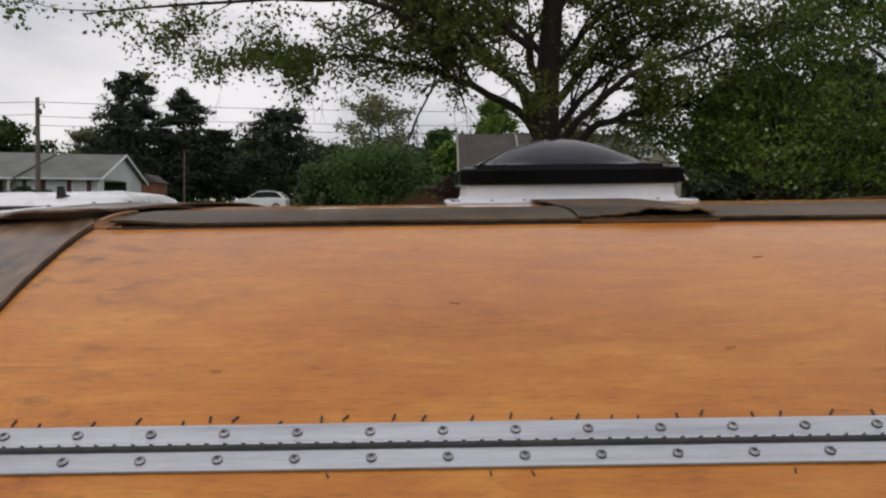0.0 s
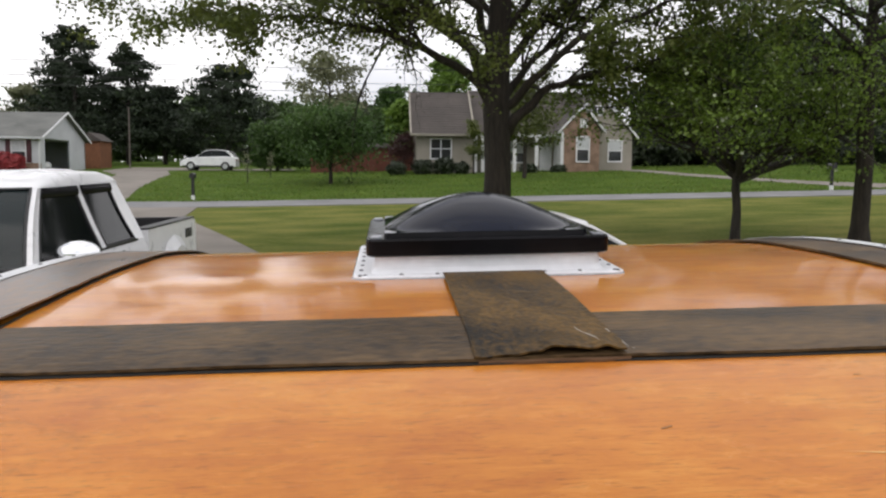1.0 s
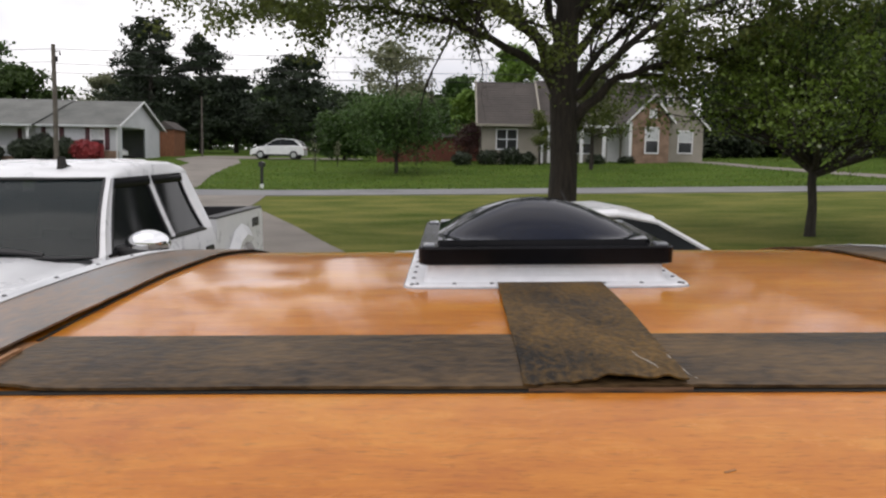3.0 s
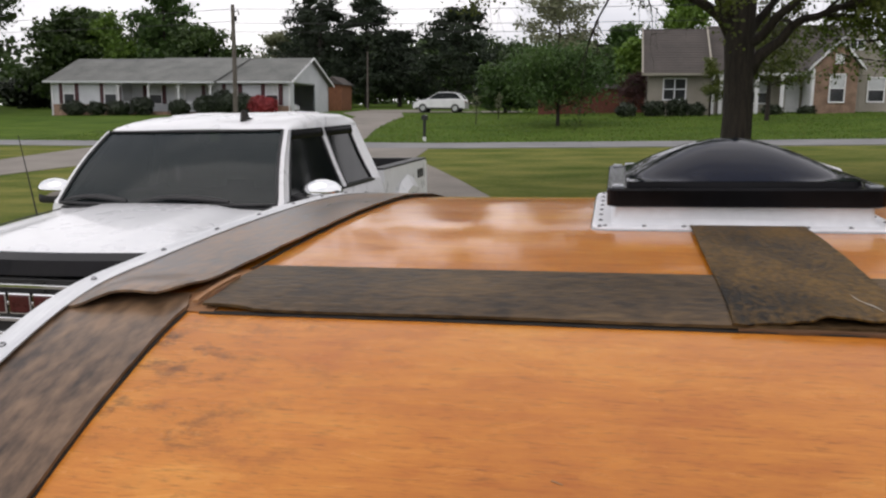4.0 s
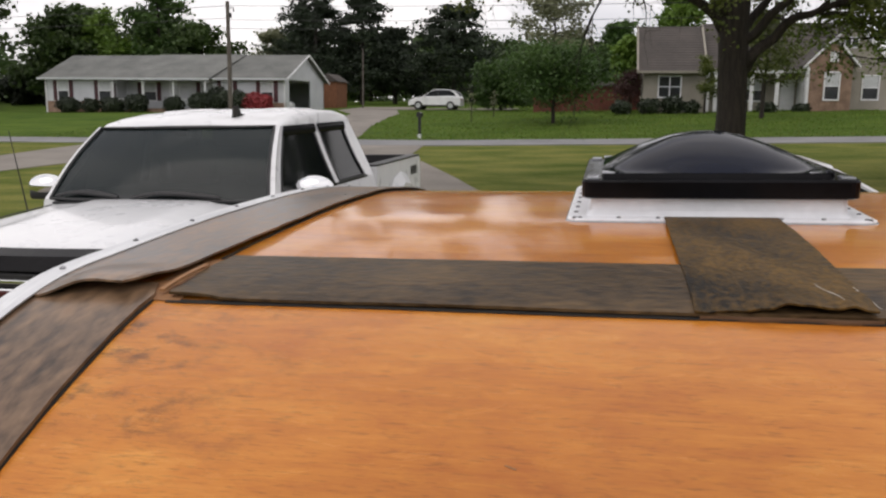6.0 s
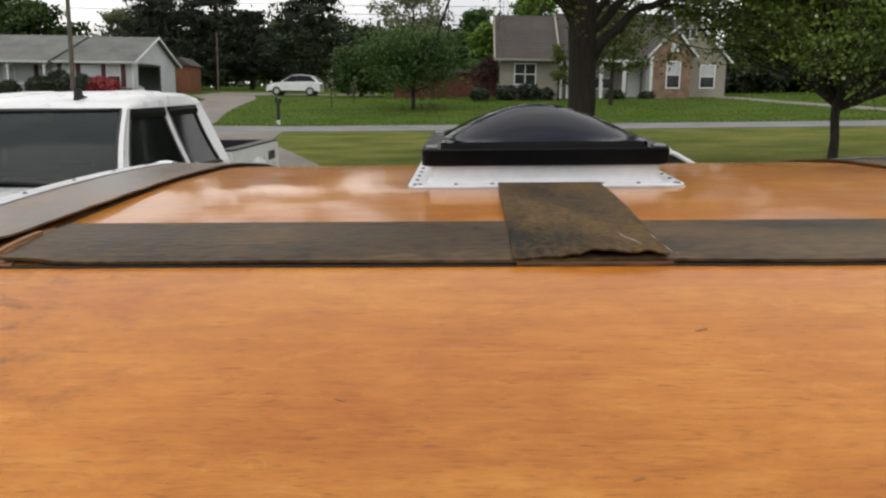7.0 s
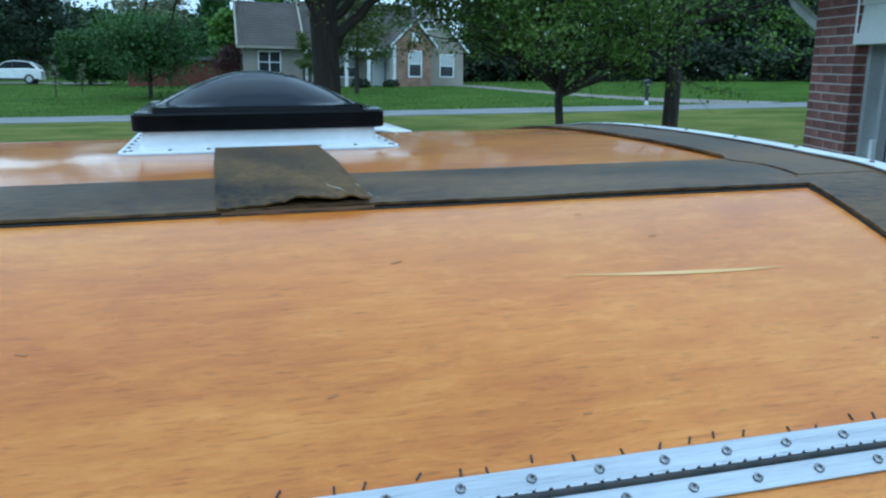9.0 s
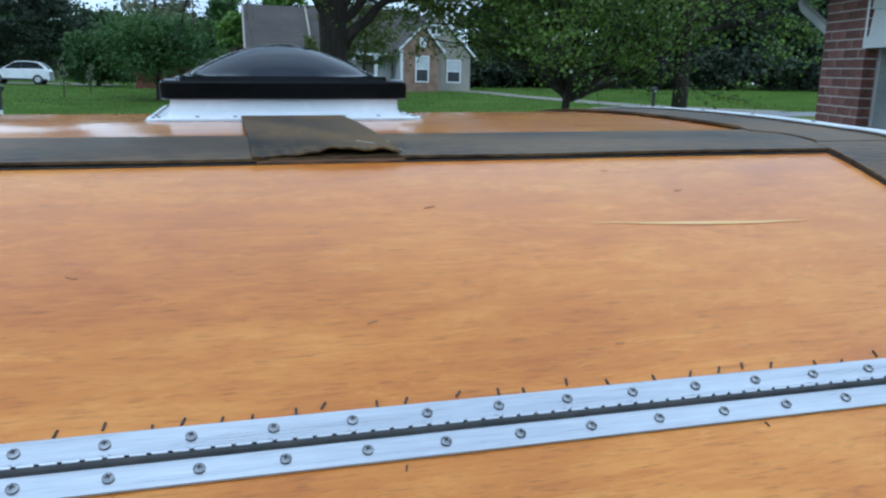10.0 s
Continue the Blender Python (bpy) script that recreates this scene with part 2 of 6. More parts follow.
SHRUB = mat("dark_shrub_leaf", (0.012, 0.020, 0.010), (0.036, 0.052, 0.022), 0.6, 0.8, fine=5, bump=0, vary=0.4)

CAR_WHITE = mat("white_car_paint", (0.72, 0.73, 0.75), (0.80, 0.81, 0.82), 0.28, 2, fine=8, bump=0.0, coat=0.35, coat_rough=0.04, rough_vary=0.05)
CAR_BLACK = mat("black_car_trim", (0.008, 0.008, 0.009), (0.022, 0.022, 0.024), 0.45, 12, bump=0.05)
GLOSS_BLACK = mat("gloss_black_shield", (0.006, 0.006, 0.007), (0.012, 0.012, 0.014), 0.16, 5, bump=0.0, rough_vary=0.04, spec=0.08)
CHROME = mat("chrome", (0.78, 0.79, 0.80), (0.88, 0.89, 0.90), 0.07, 5, bump=0, metal=1.0, rough_vary=0.03)
RUBBER = mat("tyre_rubber", (0.012, 0.012, 0.012), (0.035, 0.034, 0.033), 0.85, 12)
FAR_GLASS = mat("distant_car_glass", (0.008, 0.010, 0.011), (0.018, 0.021, 0.023), 0.2, 3, bump=0, spec=0.10)
CAR_GLASS = glass("car_glass", (0.012, 0.020, 0.021), 0.10, 0.26)
DARK_GLASS = mat("tinted_glass", (0.004, 0.006, 0.006), (0.009, 0.011, 0.011), 0.05, 3, bump=0, rough_vary=0.02, spec=0.16)
SEAT = mat("grey_upholstery", (0.012, 0.012, 0.013), (0.03, 0.03, 0.032), 0.9, 8)
BADGE_RED = mat("badge_red", (0.049, 0.006, 0.006), (0.084, 0.010, 0.010), 0.3, 20, bump=0)
AMBER = mat("lamp_lens", (0.35, 0.06, 0.03), (0.5, 0.1, 0.05), 0.15, 20, bump=0)

SIDING = mat("white_siding", (0.46, 0.48, 0.50), (0.58, 0.60, 0.62), 0.6, 0.8, fine=20, bump=0.05)
SIDING_TAN = mat("tan_siding", (0.235, 0.215, 0.175), (0.32, 0.295, 0.245), 0.65, 0.8, fine=20, bump=0.05)
SIDING_GREY = mat("grey_garage_siding", (0.54, 0.56, 0.55), (0.66, 0.68, 0.66), 0.6, 1.5, fine=25, bump=0.05)
SHINGLE_GREY = mat("grey_shingle", (0.110, 0.115, 0.108), (0.195, 0.200, 0.188), 0.95, 0.7, (1, 1, 1), 9, 0.5, fine_mix=0.4, vary=0.10)
SHINGLE_BROWN = mat("brown_shingle", (0.047, 0.040, 0.036), (0.083, 0.071, 0.063), 0.95, 0.7, (1, 1, 1), 9, 0.5, fine_mix=0.4, vary=0.10)
TRIM_WHITE = mat("white_trim", (0.66, 0.67, 0.68), (0.78, 0.79, 0.80), 0.5, 3, bump=0.03)
SHUTTER_RED = mat("burgundy_shutter", (0.040, 0.010, 0.014), (0.075, 0.018, 0.024), 0.6, 4)
BRICK = mat("red_brick", (0.070, 0.032, 0.026), (0.220, 0.100, 0.080), 0.85, 5, fine=45, bump=0.5, vary=0.6, bump_distance=0.004)
BRICK_TAN = mat("brown_brick", (0.15, 0.095, 0.065), (0.30, 0.20, 0.145), 0.9, 2.2, fine=9, bump=0.4, vary=0.2)
MORTAR = mat("mortar", (0.32, 0.295, 0.26), (0.44, 0.41, 0.37), 0.95, 8, fine=60, bump=0.4)
RED_WOOD = mat("red_stained_wood", (0.075, 0.020, 0.012), (0.140, 0.042, 0.024), 0.8, 2, (4, 4, 1), 12)
SHED_WOOD = mat("orange_brown_boards", (0.130, 0.050, 0.022), (0.230, 0.095, 0.045), 0.8, 2, (4, 4, 1), 12)
HOUSE_GLASS = glass("house_glass", (0.03, 0.035, 0.04), 0.04, 0.15)
BLIND = mat("window_blind", (0.42, 0.44, 0.45), (0.56, 0.58, 0.59), 0.7, 3)
GALV = mat("galvanised_grey", (0.36, 0.38, 0.38), (0.50, 0.52, 0.52), 0.55, 5, bump=0.05, metal=0.2)
POLE_WOOD = mat("weathered_pole", (0.07, 0.06, 0.05), (0.16, 0.14, 0.12), 0.9, 3, (6, 6, 0.6), 12)
# indoor shade put into the wall colour of garage and carport
ROOM_SHADE = mat("painted_interior_shade", (0.015, 0.014, 0.013), (0.04, 0.037, 0.034), 0.9, 2)
CLOTH_RED = mat("red_cloth", (0.20, 0.012, 0.02), (0.32, 0.03, 0.035), 0.9, 6)
CLOTH_WHITE = mat("white_cloth", (0.55, 0.54, 0.56), (0.72, 0.71, 0.73), 0.9, 6)

# ---------------------------------------------------------------- builders

# the drive falls towards the house: everything measured square to the trailer is turned by this into the upright world
TILT = Matrix.Translation((0, 0, 1.8)) @ Matrix.Rotation(radians(-1.5), 4, "Y") @ Matrix.Rotation(radians(1.9), 4, "X") @ Matrix.Translation((0, 0, -1.8))


def smooth(a, b, v):
    t = min(max((v - a) / (b - a), 0), 1)
    return t * t * (3 - 2 * t)


def lie(x, y):
    """Height of the ground, square to the trailer."""
    z = -0.20 * smooth(5, 18, y) + 0.50 * smooth(37, 55, y)
    z += 0.015 * max(-8 - x, 0) * smooth(8, 30, y)
    return z + 0.02 * math.sin(x * 0.31 + 1) * math.sin(y * 0.23) * smooth(10, 20, y) * (1 - smooth(29, 31, y) * (1 - smooth(37, 40, y)))


def upright(x, y, turn=0.0, z=None):
    """The pose of an upright thing on the ground at x, y."""
    return Matrix.Translation(TILT @ Vector((x, y, lie(x, y) if z is None else z))) @ Matrix.Rotation(radians(turn), 4, "Z")


def mesh_of(bm, name, material):
    me = bpy.data.meshes.new(name)
    bmesh.ops.recalc_face_normals(bm, faces=bm.faces)
    bm.to_mesh(me)
    bm.free()
    for m in (material if isinstance(material, (list, tuple)) else [material]):
        me.materials.append(m)
    return me


def part(name, bm, material, parent, label="", rounded=False):
    """One mesh object under a thing or a part."""
    me = mesh_of(bm, name, material) if isinstance(bm, bmesh.types.BMesh) else bm
    if rounded:
        for p in me.polygons:
            p.use_smooth = True
        me.set_sharp_from_angle(angle=radians(38))
    ob = new(name, me)
    ob.parent = parent
    if label:
        ob["label"] = label
    return ob


def thing(name, label, category, m=None, group="", kind=""):
    ob = new(name)
    ob.empty_display_size = 0.1
    if m is not None:
        ob.matrix_world = m
    return tagged(ob, label, category, group, kind)


def solid(name, bm, material, label, category, m=None, group="", kind="", rounded=False):
    me = mesh_of(bm, name, material)
    if rounded:
        for p in me.polygons:
            p.use_smooth = True
    ob = new(name, me)
    if m is not None:
        ob.matrix_world = m
    return tagged(ob, label, category, group, kind)


def box(bm, x0, x1, y0, y1, z0, z1, bevel=0.0, m=None):
    r = bmesh.ops.create_cube(bm, size=1)
    for v in r["verts"]:
        v.co = Vector(((x0 + x1) / 2 + v.co.x * (x1 - x0), (y0 + y1) / 2 + v.co.y * (y1 - y0), (z0 + z1) / 2 + v.co.z * (z1 - z0)))
    vs = r["verts"]
    if bevel:
        es = list({e for v in vs for e in v.link_edges})
        g = bmesh.ops.bevel(bm, geom=es, offset=bevel, segments=2, affect="EDGES", profile=0.6)
        vs = list(set(v for v in vs if v.is_valid) | set(g["verts"]))
    if m is not None:
        for v in vs:
            v.co = m @ v.co
    return bm


def one_box(*a, **k):
    return box(bmesh.new(), *a, **k)


def tube(bm, pts, radii, sides=8, cap=True):
    """A tapered tube along points."""
    rings = []
    for i, p in enumerate(pts):
        p = Vector(p)
        a, b = Vector(pts[max(i - 1, 0)]), Vector(pts[min(i + 1, len(pts) - 1)])
        d = (b - a).normalized()
        s = d.cross(Vector((0, 0, 1)) if abs(d.z) < 0.95 else Vector((1, 0, 0))).normalized()
        u = s.cross(d)
        r = radii[i] if isinstance(radii, (list, tuple)) else radii
        rings.append([bm.verts.new(p + (s * math.cos(2 * math.pi * k / sides) + u * math.sin(2 * math.pi * k / sides)) * r) for k in range(sides)])
    for a, b in zip(rings, rings[1:]):
        for k in range(sides):
            bm.faces.new((a[k], a[(k + 1) % sides], b[(k + 1) % sides], b[k]))
    if cap:
        bm.faces.new(rings[0][::-1])
        bm.faces.new(rings[-1])
    return bm


def prism(bm, outline, axis, a, b):
    """A flat outline drawn out along an axis from a to b."""
    def at(p, q):
        return {"x": (q, *p), "y": (p[0], q, p[1]), "z": (*p, q)}[axis]
    lo, hi = [bm.verts.new(at(p, a)) for p in outline], [bm.verts.new(at(p, b)) for p in outline]
    bm.faces.new(lo[::-1])
    bm.faces.new(hi)
    n = len(lo)
    for i in range(n):
        bm.faces.new((lo[i], lo[(i + 1) % n], hi[(i + 1) % n], hi[i]))
    return bm


def loft(bm, sections, closed_ends=True):
    rings = [[bm.verts.new(p) for p in s] for s in sections]
    n = len(rings[0])
    for a, b in zip(rings, rings[1:]):
        for k in range(n):
            bm.faces.new((a[k], a[(k + 1) % n], b[(k + 1) % n], b[k]))
    if closed_ends:
        bm.faces.new(rings[0][::-1])
        bm.faces.new(rings[-1])
    return bm

# ---------------------------------------------------------------- the teardrop trailer

OUTLINE = [(-0.98, 0.50), (-0.97, 0.80), (-0.92, 1.08), (-0.80, 1.33), (-0.66, 1.475), (-0.50, 1.585), (-0.36, 1.660), (-0.19, 1.737), (0.0, 1.795),
           (0.17, 1.8065), (0.45, 1.8105), (0.75, 1.805), (1.0, 1.788), (1.3, 1.745), (1.7, 1.645), (2.0, 1.53), (2.25, 1.31), (2.38, 1.03), (2.42, 0.50)]


def spline(points, per=8):
    out = []
    p = [points[0], *points, points[-1]]
    for i in range(1, len(p) - 2):
        for k in range(per):
            t = k / per
            out.append(tuple(0.5 * (2 * p[i][j] + (p[i + 1][j] - p[i - 1][j]) * t + (2 * p[i - 1][j] - 5 * p[i][j] + 4 * p[i + 1][j] - p[i + 2][j]) * t * t
                                    + (3 * p[i][j] - p[i - 1][j] - 3 * p[i + 1][j] + p[i + 2][j]) * t ** 3) for j in (0, 1)))
    return out + [points[-1]]


CURVE = spline(OUTLINE)
CURVE_Y, CURVE_Z = [c[0] for c in CURVE], [c[1] for c in CURVE]


def roof(y):
    return float(np.interp(y, CURVE_Y, CURVE_Z))


def roof_slope(y):
    return math.atan2(roof(y + 0.01) - roof(y - 0.01), 0.02)


def on_roof(x, y, lift=0.0, turn=0.0):
    return Matrix.Translation((x, y, roof(y) + lift)) @ Matrix.Rotation(roof_slope(y), 4, "X") @ Matrix.Rotation(turn, 4, "Z")


def sheet(x0, x1, y0, y1, under, thick, nx=2, ny=40, lift=None, left=None, right=None, near=None):
    """A sheet that follows the roof; lift(x, y) raises it, left/right(y) and near(x) move its edges."""
    bm = bmesh.new()
    grid = []
    for i in range(ny + 1):
        row = []
        for j in range(nx + 1):
            v = i / ny
            x = x0 + (x1 - x0) * j / nx
            ya = y0 + (near(x) if near else 0)
            y = ya + (y1 - ya) * v
            xa, xb = x0 + (left(y) if left else 0), x1 + (right(y) if right else 0)
            x = xa + (xb - xa) * j / nx
            z = roof(y) + under + (lift(x, y) if lift else 0)
            row.append((bm.verts.new((x, y, z + thick)), bm.verts.new((x, y, z))))
        grid.append(row)
    for i in range(ny):
        for j in range(nx):
            a, b, c, d = grid[i][j], grid[i][j + 1], grid[i + 1][j + 1], grid[i + 1][j]
            bm.faces.new((a[0], b[0], c[0], d[0]))
            bm.faces.new((a[1], d[1], c[1], b[1]))
    for i in range(ny):
        for j in (0, nx):
            a, d = grid[i][j], grid[i + 1][j]
            bm.faces.new((a[0], d[0], d[1], a[1]))
    for j in range(nx):
        for i in (0, ny):
            a, b = grid[i][j], grid[i][j + 1]
            bm.faces.new((a[0], a[1], b[1], b[0]))
    return bm


trailer = thing("teardrop_trailer", "homemade teardrop camper trailer with varnished orange plywood roof", "trailer", TILT)
part("rear_roof_panel", sheet(-0.755, 0.755, -0.3645, 0.06, -0.006, 0.006, 4, 40), WOOD, trailer, "varnished orange-brown plywood panel")
part("front_roof_panel", sheet(-0.755, 0.755, 0.0605, 2.415, -0.006, 0.006, 4, 90), WOOD_FRONT, trailer, "glossy varnished orange plywood panel")
part("hatch_panel", sheet(-0.755, 0.755, -0.975, -0.372, -0.006, 0.006, 4, 50), WOOD, trailer, "varnished plywood galley hatch")
for side in (-1, 1):
    lo = [(y, z - 0.012) for y, z in CURVE[::2]]
    part("side_wall", prism(bmesh.new(), lo, "x", side * 0.735, side * 0.758), RAW_WOOD, trailer, "plywood side wall")
part("floor_pan", one_box(-0.735, 0.735, -0.95, 2.40, 0.46, 0.50), CAR_BLACK, trailer)
for side in (-1, 1):
    bm = bmesh.new()
    tube(bm, [(side * 0.80, 0.55, 0.30), (side * 0.815, 0.55, 0.30), (side * 0.945, 0.55, 0.30), (side * 0.96, 0.55, 0.30)], [0.27, 0.295, 0.295, 0.27], 28)
    wheel = part("wheel", bm, RUBBER, trailer, "black trailer tyre")
    part("rim", tube(bmesh.new(), [(side * 0.955, 0.55, 0.30), (side * 0.968, 0.55, 0.30), (side * 0.972, 0.55, 0.30)], [0.19, 0.185, 0.06], 20), TRIM_WHITE, wheel)
part("axle", tube(bmesh.new(), [(-0.85, 0.55, 0.30), (0.85, 0.55, 0.30)], 0.025), CAR_BLACK, trailer)
part("frame_rail", one_box(-0.6, 0.6, 0.50, 0.60, 0.30, 0.46), CAR_BLACK, trailer)
for x in (-0.45, 0.45):
    part("stabiliser_leg", tube(bmesh.new(), [(x, 2.2, 0.0), (x, 2.2, 0.46)], 0.022), GALV, trailer)

# edge trim of folded aluminium with screws
screw_bm = bmesh.new()
tube(screw_bm, [(0, 0, -0.001), (0, 0, 0.0012), (0, 0, 0.0026)], [0.0043, 0.0043, 0.0026], 10)
for turn in (0, 90):
    box(screw_bm, -0.0022, 0.0022, -0.0006, 0.0006, 0.0015, 0.0029, m=Matrix.Rotation(radians(turn), 4, "Z"))
# foot ring and cross slots coloured dark as the screw's painted shade
for f in screw_bm.faces:
    c = f.calc_center_median()
    f.material_index = 1 if c.z > 0.00275 or c.z < 0.0002 else 0
SCREW = mesh_of(screw_bm, "screw", [STEEL, DARK_METAL_AND_SHADE])
rng = random.Random(4)


def screw(parent, m, name="screw", scale=1.0):
    ob = part(name, SCREW, None, parent)
    ob.matrix_local = m @ Matrix.Scale(scale, 4) @ Matrix.Rotation(rng.uniform(0, 3), 4, "Z")
    return ob


for side in (-1, 1):
    bm = bmesh.new()
    rows = []
    for y, z in CURVE[8:]:
        a = [(side * 0.752, y, z + 0.009), (side * 0.752, y, z + 0.0105), (side * 0.782, y, z + 0.0105), (side * 0.790, y, z + 0.006), (side * 0.791, y, z - 0.028), (side * 0.788, y, z - 0.028), (side * 0.787, y, z + 0.006)]
        rows.append(a)
    trim = part("edge_trim", loft(bm, rows), ALU_TRIM, trailer, "dull aluminium edge trim with screws")
    y = -0.70
    while y < 2.0:
        screw(trim, on_roof(side * 0.769, y, 0.0105), scale=0.85)
        y += 0.152

# weathered dark strips: across, along both sides and up to the vent
wob = lambda y, k, a: 0.55 * a * (math.sin(y * 17 + k) + 0.5 * math.sin(y * 57 + 2 * k) + 0.35 * math.sin(y * 131 + 3 * k))
part("cross_strip", sheet(-0.605, 0.628, 0.0, 0.163, 0.0022, 0.0030, 60, 10, near=lambda x: wob(x, 1.0, 0.0006) + (0.004 if x < -0.55 else 0),
                          lift=lambda x, y: 0.0012 * smooth(0.05, 0.0, y) * (0.4 + 0.6 * math.sin(x * 9 + 1) ** 2) + 0.003 * smooth(0.03, 0.0, y) * smooth(-0.52, -0.60, x),
                          left=lambda y: wob(y, 2.5, 0.004)), FELT, trailer, "dark weathered cross strip")
part("left_rear_strip", sheet(-0.755, -0.622, -0.345, 0.035, 0.002, 0.004, 8, 50, right=lambda y: wob(y, 0.4, 0.0015) - 0.012 * smooth(0.0, 0.035, y)), FELT_SIDE, trailer, "brown weathered edge strip")
part("left_front_strip", sheet(-0.755, -0.617, 0.002, 2.40, 0.0062, 0.0026, 14, 160, near=lambda x: -0.012 * smooth(-0.66, -0.75, x) + 0.05 * smooth(-0.645, -0.617, x) + 0.004 * math.sin(x * 70),
                               lift=lambda x, y: 0.011 * smooth(0.10, 0.0, y) * smooth(-0.755, -0.70, x) * (1 - 0.5 * smooth(-0.66, -0.617, x)) + 0.0035 * smooth(0.6, 0.0, y) * (x + 0.755) / 0.14,
                               right=lambda y: wob(y, 1.3, 0.0025) - 0.010 * smooth(0.25, 0.02, y)), FELT_SIDE, trailer, "curling dark edge strip, lifted at its end")
part("splinter", sheet(-0.612, -0.606, 0.01, 0.10, 0.006, 0.003, 1, 8, left=lambda y: -0.12 * (0.10 - y) * 0.6, right=lambda y: -0.12 * (0.10 - y) * 0.6), RAW_WOOD, trailer, "splintered sliver of veneer")
part("bare_corner", sheet(-0.640, -0.590, 0.0, 0.15, 0.0004, 0.0014, 3, 12), RAW_WOOD, trailer, "bare brown wood at the torn corner")
# right strips use the darker FELT colour to stand in for dark reflections
part("right_rear_strip", sheet(0.622, 0.755, -0.345, 0.028, 0.002, 0.004, 8, 50, left=lambda y: wob(y, 0.9, 0.0015)), FELT, trailer, "weathered edge strip, coloured darker for the dark reflections on it")
part("right_front_strip", sheet(0.632, 0.755, 0.030, 2.40, 0.0025, 0.004, 8, 140, left=lambda y: wob(y, 2.1, 0.0015) - 0.02 * smooth(0.20, 0.15, y) * smooth(0.10, 0.15, y)), FELT, trailer, "weathered edge strip, coloured darker for the dark reflections on it")


# dark lines along the strips' edges: tar residue and the edge shadow painted in
part("tar_line", sheet(-0.605, 0.625, -0.0035, 0.003, 0.0002, 0.0012, 50, 2, near=lambda x: wob(x, 1.7, 0.0007)), MATTE_BLACK, trailer, "black line of tar and painted shadow under the strip edge")
part("tar_line", sheet(-0.625, -0.6200, -0.345, 0.0, 0.0002, 0.0012, 1, 40, right=lambda y: wob(y, 1.1, 0.0008)), MATTE_BLACK, trailer, "black line of tar and painted shadow under the strip edge")
part("tar_line", sheet(0.6185, 0.625, -0.345, 0.0, 0.0002, 0.0012, 1, 40, left=lambda y: wob(y, 1.9, 0.0008)), MATTE_BLACK, trailer, "black line of tar and painted shadow under the strip edge")
part("tar_line", sheet(-0.622, -0.6165, 0.16, 2.35, 0.0002, 0.0012, 1, 80, right=lambda y: wob(y, 1.4, 0.001)), MATTE_BLACK, trailer, "black line of tar and painted shadow under the strip edge")


def curl(x):
    """How far the torn end of the vent strip has lifted."""
    return (0.0010 + 0.0075 * smooth(-0.055, 0.015, x) * (1 - 0.72 * smooth(0.060, 0.083, x))) * (0.86 + 0.14 * math.sin(x * 95 + 0.4)) + 0.0006 * math.sin(x * 240)


part("vent_strip", sheet(-0.075, 0.085, 0.0, 0.47, 0.0056, 0.0017, 60, 40, near=lambda x: -0.001 + 0.004 * smooth(-0.06, 0.02, x) + 0.0011 * math.sin(x * 110) + 0.0007 * math.sin(x * 310),
                         lift=lambda x, y: smooth(0.075, 0.0, y) * curl(x),
                         left=lambda y: wob(y, 0.2, 0.001), right=lambda y: wob(y, 3, 0.0012) - 0.002),
     FELT_PATCH, trailer, "mossy dark strip with a torn, lifted end")
# thin black sheet paints the shade beneath the curled end
part("strip_gap", sheet(-0.066, 0.082, 0.006, 0.05, 0.0053, 0.0003, 20, 4), MATTE_BLACK, trailer, "black sheet painting the shade under the lifted strip end")
part("veneer_edge", sheet(-0.070, 0.086, -0.003, 0.004, 0.0006, 0.0030, 30, 2, near=lambda x: 0.0012 * math.sin(x * 90)), DARK_VENEER, trailer, "brown torn veneer under the strip end")
for x0, x1, y0, y1 in ((0.046, 0.058, 0.02, 0.085), (0.079, 0.089, 0.012, 0.075), (0.087, 0.096, 0.004, 0.03)):
    bm = bmesh.new()
    pts = [(x0 + (x1 - x0) * t + 0.0012 * math.sin(t * 25), y1 + (y0 - y1) * t) for t in (0, 0.2, 0.4, 0.6, 0.8, 1)]
    tube(bm, [(x, y, roof(y) + (0.0074 + smooth(0.075, 0.0, y) * curl(x) if x < 0.080 else 0.0055)) for x, y in pts], [0.0002, 0.0006, 0.0004, 0.0008, 0.0005, 0.0002], 6)
    part("dried_glue", bm, MORTAR, trailer, "pale streak of dried glue")

# pale scrape in the finish of the rear panel
bm = bmesh.new()
rows = []
for i in range(31):
    t = i / 30
    x = 0.225 + 0.245 * t
    y = -0.153 - 0.028 * t + 0.014 * t * t
    w = 0.0030 * math.sin(math.pi * min(max(t, 0.02), 0.98)) * (0.6 + 0.6 * t)
    rows.append((bm.verts.new((x, y - w, roof(y - w) + 0.0006)), bm.verts.new((x, y + w, roof(y + w) + 0.0006))))
for a, b in zip(rows, rows[1:]):
    bm.faces.new((a[0], b[0], b[1], a[1]))
part("pale_scrape", bm, PALE_WOOD, trailer, "long pale scrape in the varnish")
for k, (x, y) in enumerate(((0.002, -0.270), (0.084, -0.115), (0.299, -0.044), (0.358, -0.098), (0.488, -0.269), (-0.340, -0.009), (-0.22, -0.20), (-0.41, -0.29), (0.19, -0.31))):
    ob = part("knot_mark", one_box(-0.006, 0.006, -0.0010, 0.0010, 0.0, 0.0005), RAW_WOOD, trailer)
    ob.matrix_local = on_roof(x, y, 0.0001, rng.uniform(-0.4, 0.4)) @ Matrix.Scale(rng.uniform(0.4, 1.0), 4)

